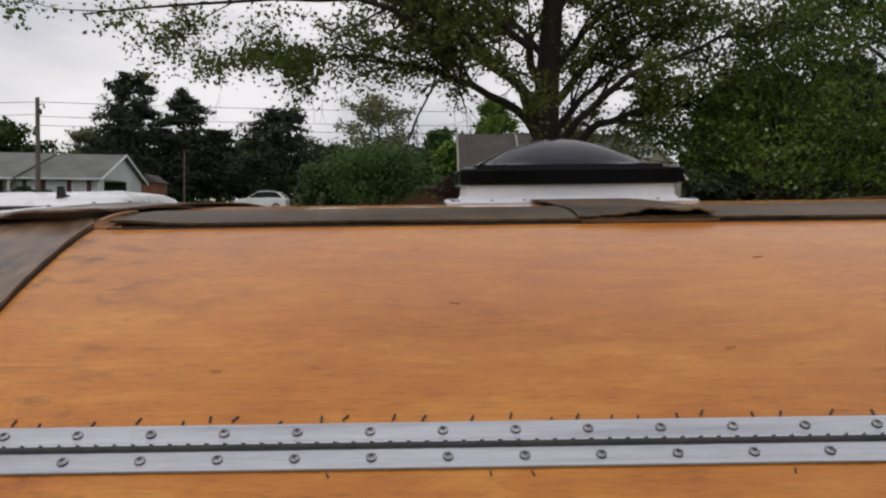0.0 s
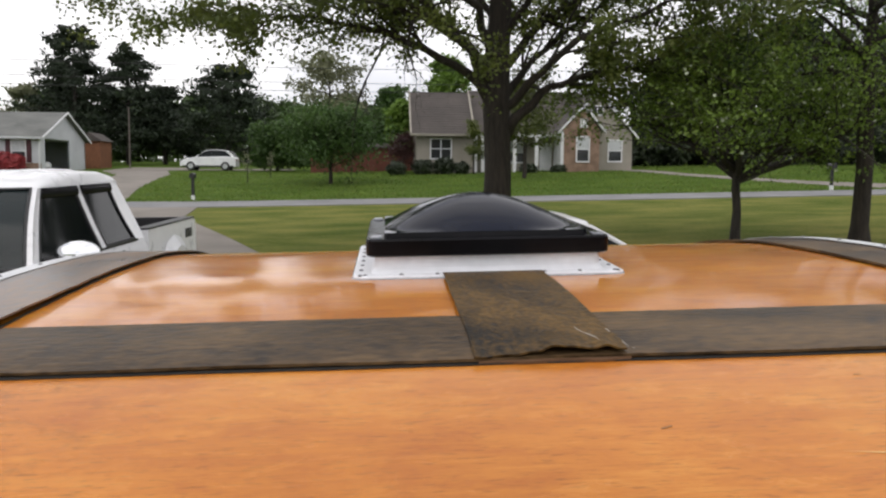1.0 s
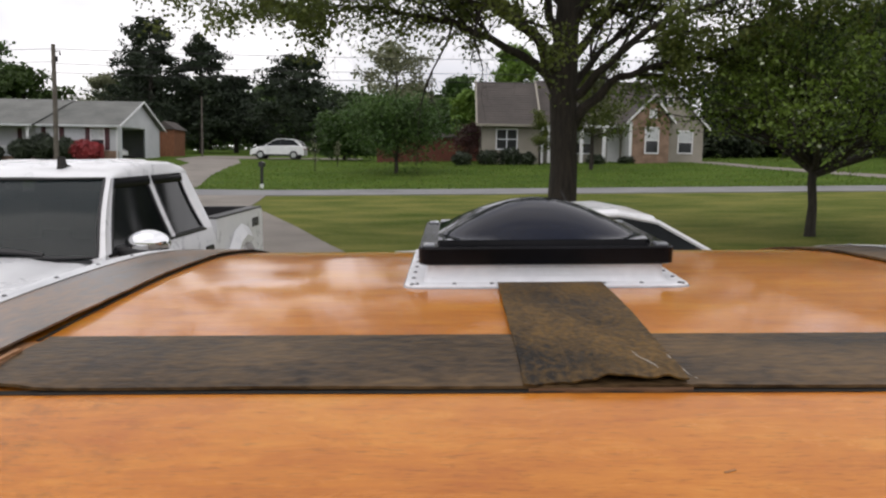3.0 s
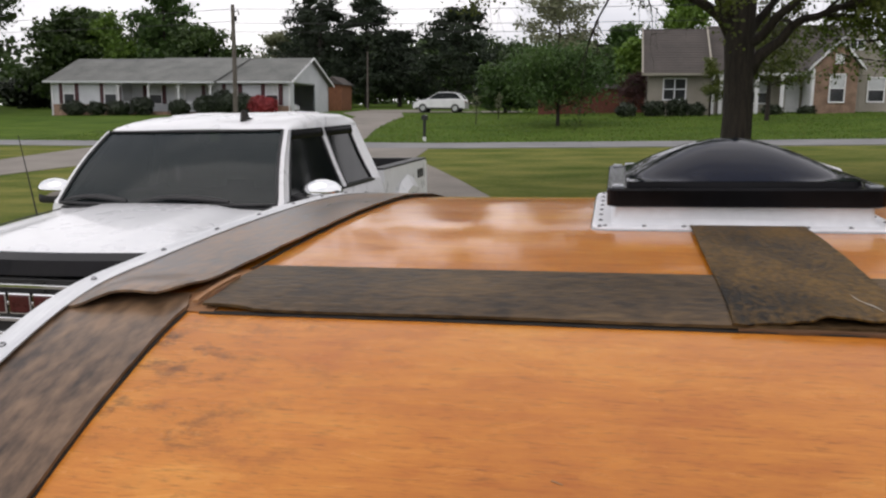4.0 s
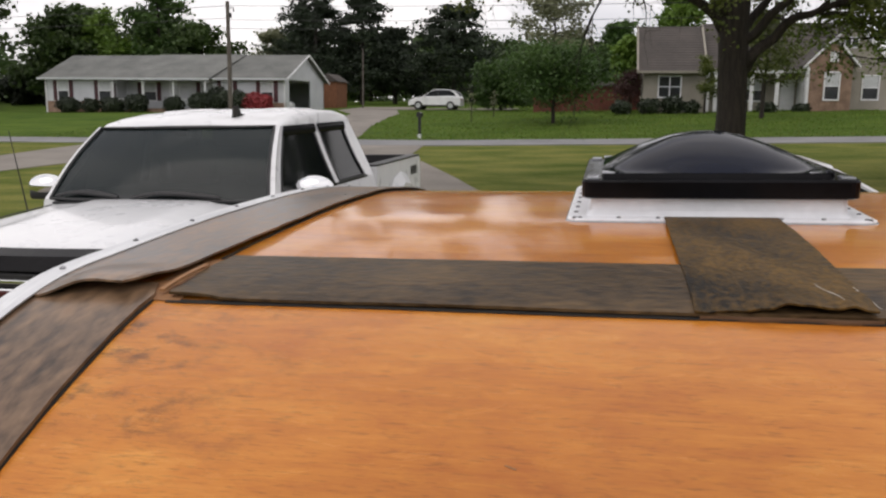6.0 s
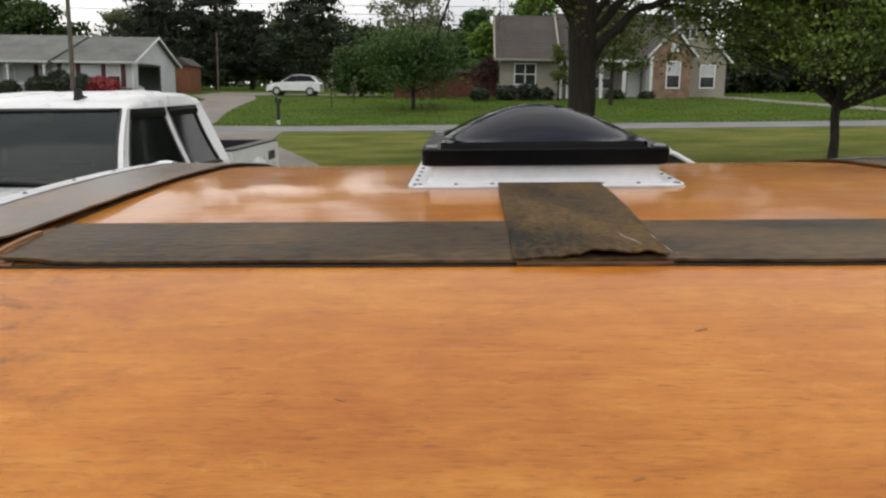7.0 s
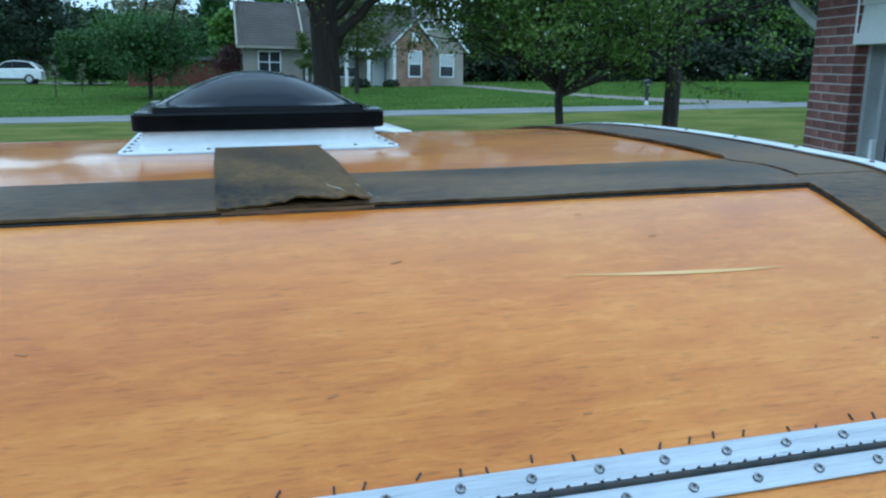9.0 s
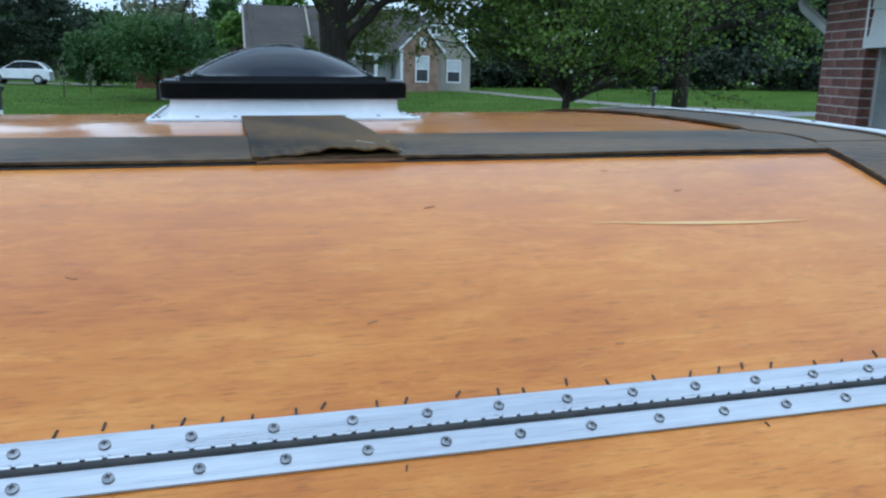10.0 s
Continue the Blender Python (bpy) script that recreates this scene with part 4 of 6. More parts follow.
pine(-33.5, 90, 14.4, 9.5, 1, "tall dark ragged pine behind the drive")
pine(-28.6, 92, 12.6, 8.0, 2, "dark ragged pine in a row")
pine(-24.9, 93, 8.6, 5.6, 3, "dark shorter pine in the row")
pine(-36.5, 95, 11.0, 7.5, 4, "dark pine behind the ranch house")
pine(-17.0, 88, 10.4, 9.4, 5, "lone dark pine with a pointed top")
far_tree("pear_tree", "rounded green yard tree with a short trunk", -3.4, 46.0, 3.9, 6.9, LEAF_MID, BARK_DARK, 21, 0.10, 0.24, 2.4, 0.15, 0.22)
far_tree("yard_tree", "pale budding airy tree", -4.6, 62, 9.0, 7.0, LEAF_PALE, BARK, 22, 0.16, 0.25, 0.8, 0.26, 0.35)
far_tree("yard_tree", "green bushy tree at the lot's edge", -9.0, 66, 3.6, 5.4, LEAF_MID, BARK_DARK, 23, 0.12, 0.08, 1.1, 0.26, 0.3)
far_tree("yard_tree", "green bushy tree behind the shed", 0.2, 66, 6.6, 5.0, LEAF_MID, BARK_DARK, 24, 0.14, 0.1, 1.1, 0.32)
far_tree("yard_tree", "bright green tree behind the brick house", 5.0, 72, 10.0, 5.5, LEAF_BRIGHT, BARK, 25, 0.18, 0.2, 1.0, 0.34)
far_tree("yard_tree", "bright green young tree by the house corner", 0.9, 61, 5.4, 3.0, LEAF_BRIGHT, BARK, 26, 0.10, 0.1, 0.8, 0.28)
far_tree("yard_tree", "tall spring-green tree behind the ranch house", -53, 90, 15.4, 9, LEAF_MID, BARK, 27, 0.3, 0.2, 1.0, 0.45, 0.35)
far_tree("yard_tree", "rounded dark green tree behind the ranch house", -46.5, 88, 9.2, 9.5, LEAF_DARK, BARK, 28, 0.25, 0.15, 1.2, 0.42)
far_tree("yard_tree", "pale budding tree beside the pole", -40.5, 94, 9.5, 5.0, LEAF_PALE, BARK, 29, 0.15, 0.3, 0.6, 0.30, 0.4)
far_tree("yard_tree", "green tree with yellowing leaves", -62, 92, 11.0, 9, LEAF_BRIGHT, BARK, 30, 0.25, 0.2, 1.0, 0.42, 0.3)
far_tree("oak_tree", "huge dark oak beside the ranch house", -58.5, 64, 13.5, 12, LEAF_DARK, BARK_DARK, 32, 0.5, 0.22, 1.6, 0.45, 0.2)
far_tree("oak_tree", "dark oak at the yard's edge", -68, 74, 13.0, 12, LEAF_DARK, BARK_DARK, 33, 0.45, 0.1, 1.4, 0.48, 0.2)
far_tree("young_tree", "slim young tree with light leaves before the porch", 7.9, 47.5, 5.6, 4.4, LEAF_MAPLE, BARK, 34, 0.11, 0.32, 0.8, 0.15, 0.4)
far_tree("young_tree", "slim shrub-like tree by the porch", 5.35, 52.0, 3.6, 1.9, LEAF_MAPLE, BARK, 36, 0.05, 0.25, 0.4, 0.11, 0.4)
far_tree("japanese_maple", "small purple-leaved maple by the house", 0.85, 55.0, 2.7, 2.7, LEAF_RED, BARK_DARK, 35, 0.05, 0.18, 0.7, 0.10, 0.45)
k = 0
for x, y, h, w in ((24, 66, 9, 9), (30, 70, 11, 9), (36, 66, 11, 9), (42, 64, 12, 9), (47, 60, 12, 9), (52, 56, 12, 9), (57, 52, 13, 9), (40, 78, 14, 10), (50, 74, 14, 10), (30, 82, 13, 10), (61, 47, 13, 9), (64, 41, 13, 9), (68, 36, 13, 9)):
    k += 1
    far_tree("woodland_tree", "dark dense tree of the wood's edge", x, y, h, w, NEEDLE if k % 3 else SHRUB, BARK_DARK, 40 + k, 0.25, 0.02, 1.6, 0.60, 0.2, "wood's edge")
for k, (x, y) in enumerate(((19, 64), (22, 62.5), (26, 62), (30, 61), (34, 60), (38, 58.5), (42, 56.5), (46, 54))):
    far_tree("hedge_bush", "dark low bush along the wood's edge", x, y, 2.6, 4.4, SHRUB, BARK_DARK, 70 + k, 0.08, 0.02, 0.9, 0.28, 0.15, "wood's edge bushes")
for k, (x, y, h, w) in enumerate(((-44, 112, 9, 12), (-34, 114, 9, 12), (-24, 112, 8, 12), (-14, 110, 7, 12), (-5, 104, 7.5, 11), (4, 100, 7, 11), (-8, 84, 5.2, 7), (-70, 100, 13, 14), (-78, 84, 14, 13))):
    far_tree("woodland_tree", "dark tree of the distant tree line", x, y, h, w, LEAF_DARK, BARK_DARK, 90 + k, 0.3, 0.02, 1.2, 0.55, 0.2, "distant tree line")

# woods on the skyline all round, far off
wr = np.random.RandomState(5)
pts = []
for k in range(360):
    a = wr.uniform(0, 2 * math.pi)
    dist = wr.uniform(150, 190)
    cx, cy = dist * math.sin(a), dist * math.cos(a)
    hgt = wr.uniform(6, 12)
    base = far_level(cx, cy)
    n = 130
    d = wr.normal(0, 1, (n, 3))
    d /= np.linalg.norm(d, axis=1)[:, None]
    pts.append(np.array(base) + np.array([0, 0, hgt * 0.5]) + d * np.array([5.5, 5.5, hgt * 0.55]) * wr.uniform(0.5, 1.05, (n, 1)))
tagged(new("far_woods", leaves_mesh("far_woods", np.concatenate(pts), 1.5, LEAF_DARK, 6)), "dark woods along the skyline far off", "woods", kind="stuff")
for k, (x, y, h, w) in enumerate(((-66, 90, 11, 10), (-60, 100, 12, 10), (-80, 70, 12, 11), (-74, 62, 11, 10), (-90, 60, 13, 12))):
    far_tree("woodland_tree", "dark tree at the far side of the ranch lot", x, y, h, w, LEAF_DARK, BARK_DARK, 120 + k, 0.3, 0.02, 1.3, 0.5, 0.2, "distant tree line")
for k in range(22):
    x = (-100 + 4.6 * k) if k < 14 else (-14 + 4.5 * (k - 14))
    y = 96 + 6 * math.sin(k * 1.7) if k < 14 else 92 + 4 * math.sin(k)
    far_tree("hedge_bush", "dark low bush along the lot's back edge", x, y, 3.0, 5.6, SHRUB, BARK_DARK, 150 + k, 0.08, 0.02, 0.9, 0.42, 0.15, "back hedge")

# ---------------------------------------------------------------- vehicles


def wheel_set(parent, places, radius, width):
    for x, y in places:
        s = 1 if x > 0 else -1
        bm = bmesh.new()
        tube(bm, [(x - s * width, y, radius), (x - s * width * 0.9, y, radius), (x - s * 0.02, y, radius), (x, y, radius)], [radius * 0.92, radius, radius, radius * 0.9], 24)
        w = part("wheel", bm, RUBBER, parent, "black tyre")
        part("rim", tube(bmesh.new(), [(x - s * 0.02, y, radius), (x + s * 0.006, y, radius), (x + s * 0.010, y, radius)], [radius * 0.66, radius * 0.62, radius * 0.15], 18), GALV, w, "silver wheel rim")


def pane(pts, thick=0.012):
    """A glass pane from its corners, with a little thickness."""
    bm = bmesh.new()
    vs = [Vector(p) for p in pts]
    nrm = (vs[1] - vs[0]).cross(vs[2] - vs[0]).normalized() * thick
    lo, hi = [bm.verts.new(v) for v in vs], [bm.verts.new(v + nrm) for v in vs]
    bm.faces.new(lo[::-1]), bm.faces.new(hi)
    n = len(vs)
    for i in range(n):
        bm.faces.new((lo[i], lo[(i + 1) % n], hi[(i + 1) % n], hi[i]))
    return bm


# white pickup truck, nose towards the house; local y runs from its front bumper to its tail
truck = thing("pickup_truck", "white extended-cab pickup truck with chrome mirrors, parked nose-in", "pickup truck",
              TILT @ Matrix.Translation((-3.71, 3.34, 0.02)) @ Matrix.Rotation(-0.036, 4, "Z") @ Matrix.Rotation(-0.012, 4, "X") @ Matrix.Diagonal((1.05, 1.0, 1.015, 1.0)))
def patch(at, u0, u1, v0, v1, nu=10, nv=8, thick=0.014, out=(0, 0, 1)):
    """A curved panel at(u, v) with thickness away from its outer side."""
    bm = bmesh.new()
    push = Vector(out).normalized() * -thick
    edge = lambda e, v: e(v) if callable(e) else e
    grid = []
    for i in range(nv + 1):
        v = v0 + (v1 - v0) * i / nv
        a, b = edge(u0, v), edge(u1, v)
        row = []
        for k in range(nu + 1):
            p = Vector(at(a + (b - a) * k / nu, v))
            row.append((bm.verts.new(p), bm.verts.new(p + push)))
        grid.append(row)
    for i in range(nv):
        for k in range(nu):
            a, b, c, d = grid[i][k], grid[i][k + 1], grid[i + 1][k + 1], grid[i + 1][k]
            bm.faces.new((a[0], b[0], c[0], d[0])), bm.faces.new((a[1], d[1], c[1], b[1]))
    rim = [grid[0][k] for k in range(nu + 1)] + [grid[i][nu] for i in range(1, nv + 1)] + [grid[nv][k] for k in range(nu - 1, -1, -1)] + [grid[i][0] for i in range(nv - 1, 0, -1)]
    for a, b in zip(rim, rim[1:] + rim[:1]):
        bm.faces.new((a[0], a[1], b[1], b[0]))
    return bm


def hood_ring(y, half, zt, zs, bulge):
    """A cross-section of the nose: crowned hood with a raised centre, round shoulders and tall fenders."""
    pts = []
    for k in range(25):
        u = -1 + k / 12
        z = zt - 0.022 * u * u - 0.055 * max(abs(u) - 0.86, 0) / 0.14 * abs(u) + bulge * (1 - smooth(0.46, 0.66, abs(u)))
        pts.append((u * half * 0.945, y, z))
    right = [(half * 0.985, y, zt - 0.125), (half, y, zt - 0.20), (half, y, zt - 0.36), (half * 0.985, y, zs)]
    return [(-x, yy, z) for x, yy, z in right[::-1]] + pts + right


nose = ((0.13, 0.935, 1.012, 0.40, 0.008), (0.19, 0.965, 1.052, 0.39, 0.016), (0.32, 0.985, 1.078, 0.38, 0.024), (0.6, 0.998, 1.108, 0.38, 0.030), (1.0, 1.005, 1.140, 0.38, 0.033), (1.4, 1.008, 1.162, 0.38, 0.034), (1.62, 1.008, 1.172, 0.38, 0.032), (1.70, 1.008, 1.168, 0.38, 0.020))
part("body", loft(bmesh.new(), [hood_ring(*n) for n in nose]), CAR_WHITE, truck, "white hood and fenders", rounded=True)
for s in (-1, 1):
    part("hood_seam", tube(bmesh.new(), [(s * 0.855, 0.24, 1.035), (s * 0.872, 0.6, 1.083), (s * 0.878, 1.2, 1.129), (s * 0.88, 1.66, 1.147)], 0.005, 5), CAR_BLACK, truck, "dark seam of the hood")


def belt(y):
    return 1.19 + 0.02 * smooth(1.7, 4.0, y)


rings = []
for y in (1.69, 1.9, 2.3, 3.0, 3.6, 4.0, 4.03):
    w, z1 = 1.008, belt(y)
    half = [(0.945, z1), (0.968, z1 - 0.012), (0.975, z1 - 0.045), (0.998, z1 - 0.12), (w, z1 - 0.22), (w, z1 - 0.45), (w - 0.02, 0.42)]
    rings.append([(-x, y, z) for x, z in half[::-1]] + [(x, y, z) for x, z in half])
part("cab_lower", loft(bmesh.new(), rings), CAR_WHITE, truck, "white cab sides", rounded=True)
rings = []
for y, w, z in ((2.235, 0.785, 1.728), (2.27, 0.795, 1.752), (2.34, 0.802, 1.778), (2.5, 0.806, 1.806), (2.8, 0.808, 1.834), (3.2, 0.808, 1.848), (3.6, 0.805, 1.836), (3.80, 0.795, 1.806), (3.92, 0.780, 1.766), (3.97, 0.765, 1.722)):
    lowest = min(1.715, z - 0.014)
    half = [(w, lowest), (w - 0.004, lowest + (z - lowest) * 0.45), (w - 0.028, lowest + (z - lowest) * 0.78), (w - 0.085, z - 0.004), (w - 0.20, z + 0.004), (w * 0.5, z + 0.012), (w * 0.2, z + 0.016)]
    bow = lambda x: 0.055 * (1 - (x / w) ** 2) * (1 - smooth(2.235, 2.6, y))
    rings.append([(-x, y - bow(x), q) for x, q in half] + [(x, y - bow(x), q) for x, q in half[::-1]])
part("cab_roof", loft(bmesh.new(), rings), CAR_WHITE, truck, "white cab roof", rounded=True)
for x in (-0.40, 0.40):
    rib = loft(bmesh.new(), [[(x - w, y, z - 0.01), (x - w * 0.7, y, z + h), (x + w * 0.7, y, z + h), (x + w, y, z - 0.01)] for y, w, z, h in ((2.62, 0.05, 1.828, 0.0), (2.75, 0.13, 1.846, 0.008), (3.2, 0.15, 1.858, 0.010), (3.65, 0.13, 1.846, 0.008), (3.78, 0.05, 1.828, 0.0))])
    part("roof_rib", rib, CAR_WHITE, truck, rounded=True)


def glass_front(u, v):
    """The windshield's surface: u across, v from the cowl to the roof."""
    x = (0.945 - 0.162 * v) * u
    return (x, 1.700 + 0.535 * v - 0.085 * (1 - u * u) - 0.030 * math.sin(math.pi * v), 1.178 + 0.552 * v + 0.026 * math.sin(math.pi * v))


for s in (-1, 1):
    flank = lambda y, v: (s * (0.966 - 0.166 * v - 0.010 * math.sin(math.pi * (1 - v))), y, 1.185 + 0.545 * v + 0.012 * (1 - v))
    corner = lambda v: 1.700 + 0.535 * v
    front = lambda v: corner(v) + 0.050 + 0.05 * (1 - v)
    post0, post1 = (lambda v: 2.965 - 0.075 * v), (lambda v: 3.065 - 0.075 * v)
    back = lambda v: 3.80 - 0.17 * v - 0.02 * math.sin(math.pi * v)
    side_out = (s, 0, 0.25)
    part("pillar", patch(flank, corner, front, 0, 1.0, 3, 10, 0.05, side_out), CAR_WHITE, truck, "white windshield pillar", rounded=True)
    part("pillar", patch(lambda u, v: Vector(glass_front(u, v)) + Vector((0, -0.006, 0.006)), s * 0.972, s * 1.022, 0, 1.0, 3, 10, 0.04, (0, -1, 1)), CAR_WHITE, truck, "white windshield pillar", rounded=True)
    part("pillar", patch(flank, post0, post1, 0, 1.0, 2, 6, 0.05, side_out), CAR_WHITE, truck, "white door pillar", rounded=True)
    part("rear_quarter_pillar", patch(flank, back, lambda v: 4.03 - 0.05 * v - 0.15 * v * v, 0, 0.985, 4, 8, 0.05, side_out), CAR_WHITE, truck, "white rear quarter", rounded=True)
    for name, a, b, what in (("front_door_window", front, post0, "dark front door window"), ("rear_door_window", post1, back, "dark rear door window")):
        inner = lambda y, v: Vector(flank(y, v)) - Vector((s * 0.010, 0, 0))
        win = part(name, patch(inner, a, b, 0.02, 0.99, 6, 6, 0.006, side_out), DARK_GLASS, truck, what, rounded=True)
        bar = 0.030
        rim_at = lambda y, v: Vector(flank(y, v)) + Vector((s * 0.004, 0, 0))
        part("window_seal", patch(rim_at, a, lambda v: a(v) + bar, 0.0, 1.0, 1, 8, 0.03, side_out), CAR_BLACK, win)
        part("window_seal", patch(rim_at, lambda v: b(v) - bar, b, 0.0, 1.0, 1, 8, 0.03, side_out), CAR_BLACK, win)
        part("window_seal", patch(rim_at, lambda v: a(v) + bar, lambda v: b(v) - bar, 0.0, 0.045, 6, 1, 0.03, side_out), CAR_BLACK, win)
        proud = lambda y, v: Vector(flank(y, v)) + Vector((s * (0.008 + 0.014 * math.sin(math.pi * min(max((v - 0.86) / 0.18, 0), 1))), 0, 0))
        part("rain_visor", patch(proud, lambda v: a(v) - 0.01, lambda v: b(v) + 0.01, 0.86, 1.0, 8, 5, 0.008, side_out), GLOSS_BLACK, win, "black rain visor", rounded=True)
        part("belt_strip", patch(lambda y, v: Vector(flank(y, 0)) + Vector((s * 0.010, 0, -0.015 + 0.022 * v)), lambda v: a(0) - 0.04, lambda v: b(0) + 0.03, 0, 1, 4, 1, 0.012, side_out), CAR_BLACK, win)
    bm = bmesh.new()
    bmesh.ops.create_uvsphere(bm, u_segments=18, v_segments=10, radius=1)
    for v in bm.verts:
        v.co = Vector((s * 1.155 + v.co.x * 0.165, 1.98 + v.co.y * 0.095, 1.262 + (max(v.co.z, -0.45)) * 0.100))
    mirror = part("side_mirror", bm, CHROME, truck, "chrome-capped side mirror", rounded=True)
    part("mirror_arm", one_box(min(s * 0.88, s * 1.28), max(s * 0.88, s * 1.28), 1.905, 2.07, 1.155, 1.243, 0.03), CAR_BLACK, mirror)
    part("corner_sail", pane([(s * 0.905, 1.80, 1.17), (s * 0.905, 2.10, 1.18), (s * 0.865, 2.12, 1.36)][::s], 0.016), CAR_BLACK, mirror)
    part("door_handle", one_box(min(s * 0.985, s * 1.025), max(s * 0.985, s * 1.025), 3.70, 3.90, 0.98, 1.03, 0.012), CAR_BLACK, truck, "black door handle")
    bm = bmesh.new()
    prism(bm, [(4.10, 0.45), (5.78, 0.50), (5.82, 1.10), (5.80, 1.235), (5.72, 1.255), (4.10, 1.255)], "x", min(s * 0.86, s * 0.985), max(s * 0.86, s * 0.985))
    bed = part("bed_side", bm, CAR_WHITE, truck, "white bed side")
    part("bed_liner", one_box(min(s * 0.835, s * 0.858), max(s * 0.835, s * 0.858), 4.14, 5.72, 0.66, 1.262), CAR_BLACK, bed, "black bed liner")
    part("bed_rail_cap", one_box(min(s * 0.85, s * 0.99), max(s * 0.85, s * 0.99), 4.10, 5.76, 1.255, 1.275, 0.006), CAR_BLACK, bed, "black bed rail cap")
    bm = bmesh.new()
    rings = []
    for k in range(9):
        a = radians(-10 + 200 * k / 8)
        rings.append([(s * (0.975 + d), 4.92 + math.cos(a) * q, 0.52 + math.sin(a) * q) for d, q in ((0.0, 0.40), (0.075, 0.43), (0.085, 0.50), (0.02, 0.62))])
    part("wheel_flare", loft(bm, rings), CAR_WHITE, bed)
    part("tail_lamp", one_box(min(s * 0.90, s * 0.975), max(s * 0.90, s * 0.975), 5.79, 5.835, 0.82, 1.20, 0.01), AMBER, truck, "red tail lamp")
    for k in range(3):
        part("badge_bar", one_box(min(s * 0.984, s * 0.99), max(s * 0.984, s * 0.99), 5.38 + 0.09 * k, 5.445 + 0.09 * k, 1.06, 1.16), CAR_BLACK, bed)
part("windshield", patch(glass_front, -0.978, 0.978, 0.0, 1.0, 24, 12, 0.008, (0, -1, 1)), CAR_GLASS, truck, "grey-green windshield", rounded=True)
part("rear_window", pane([(0.80, 4.04, 1.23), (-0.80, 4.04, 1.23), (-0.68, 3.95, 1.71), (0.68, 3.95, 1.71)], 0.012), DARK_GLASS, truck)
seal = [Vector(glass_front(-0.97 + 0.097 * k, 0.015)) for k in range(21)] + [Vector(glass_front(0.97, 0.1 * k)) for k in range(1, 10)] + [Vector(glass_front(0.97 - 0.097 * k, 0.985)) for k in range(21)] + [Vector(glass_front(-0.97, 1 - 0.1 * k)) for k in range(1, 10)]
part("windshield_seal", tube(bmesh.new(), [tuple(p + Vector((0, -0.006, 0.006))) for p in seal + seal[:1]], 0.012, 6), CAR_BLACK, truck, "black windshield seal")
part("inner_mirror", one_box(-0.12, 0.12, 2.14, 2.18, 1.58, 1.65, 0.015), CAR_BLACK, truck)
part("rear_bench", one_box(-0.75, 0.75, 3.55, 3.8, 0.8, 1.5, 0.05), SEAT, truck)
part("cowl", one_box(-0.88, 0.88, 1.66, 1.80, 1.150, 1.172, 0.01), CAR_BLACK, truck)
for u0, u1 in ((-0.90, -0.28), (-0.16, 0.60)):
    blade = [Vector(glass_front(u0 + (u1 - u0) * k / 6, 0.030 + 0.048 * math.sin(math.pi * (k / 6) ** 0.8))) + Vector((0, -0.022, 0.022)) for k in range(7)]
    part("wiper", tube(bmesh.new(), [tuple(p) for p in blade], [0.010, 0.014, 0.018, 0.022, 0.023, 0.020, 0.012], 6), CAR_BLACK, truck, "black wiper")
part("dashboard", one_box(-0.85, 0.85, 1.85, 2.30, 1.0, 1.17, 0.05), SEAT, truck)
for x in (-0.42, 0.42):
    part("seat", one_box(x - 0.26, x + 0.26, 2.85, 3.05, 0.9, 1.60, 0.06), SEAT, truck, "grey seat back")
part("hanging_tag", one_box(-0.016, 0.016, 1.915, 1.921, 1.34, 1.47, 0.002), CLOTH_WHITE, truck, "white tag hanging from the mirror")
part("roof_antenna", prism(bmesh.new(), [(2.34, 1.785), (2.54, 1.806), (2.525, 1.820), (2.44, 1.832), (2.415, 1.892), (2.375, 1.895), (2.36, 1.820)], "x", 0.335, 0.375), MATTE_BLACK, truck, "black shark-fin antenna")
part("mast_antenna", tube(bmesh.new(), [(-0.97, 1.50, 1.10), (-1.03, 1.46, 1.74)], [0.006, 0.003], 6), CAR_BLACK, truck, "thin mast antenna")
part("hood_shield", loft(bmesh.new(), [[(x, 0.06 + 0.10 * (abs(x) / 0.85) ** 2, 0.955), (x, 0.02 + 0.10 * (abs(x) / 0.85) ** 2, 0.975), (x, 0.07 + 0.10 * (abs(x) / 0.85) ** 2, 1.055), (x, 0.17 + 0.10 * (abs(x) / 0.85) ** 2, 1.085)] for x in [-0.86 + 0.172 * k for k in range(11)]]), GLOSS_BLACK, truck, "black hood bug shield")
grille = part("grille", one_box(-0.62, 0.62, 0.055, 0.14, 0.58, 0.95, 0.01), CAR_BLACK, truck, "black grille with chrome bars")
for z in (0.905, 0.80, 0.70, 0.61):
    part("chrome_bar", one_box(-0.62, 0.62, 0.035, 0.06, z - 0.012, z + 0.012, 0.005), CHROME, grille)
for x in (-0.4, -0.2, 0.2, 0.4):
    part("grille_rib", one_box(x - 0.006, x + 0.006, 0.045, 0.058, 0.60, 0.93), CAR_BLACK, grille)
for x in (-0.12, 0.045, 0.21):
    part("badge_rim", one_box(x - 0.076, x + 0.076, 0.026, 0.042, 0.735, 0.865, 0.010), CHROME, grille, "chrome rim of the badge")
    part("badge", one_box(x - 0.068, x + 0.068, 0.018, 0.04, 0.744, 0.856, 0.012), BADGE_RED, grille, "plain red badge block")
for s in (-1, 1):
    part("headlamp", one_box(min(s * 0.64, s * 0.92), max(s * 0.64, s * 0.92), 0.08, 0.2, 0.66, 0.95, 0.03), CLEAR, truck, "clear headlamp")
part("front_bumper", one_box(-0.97, 0.97, -0.02, 0.16, 0.34, 0.58, 0.04), CHROME, truck, "chrome front bumper")
gate = part("tailgate", one_box(-0.86, 0.86, 5.74, 5.80, 0.5, 1.255, 0.01), CAR_WHITE, truck)
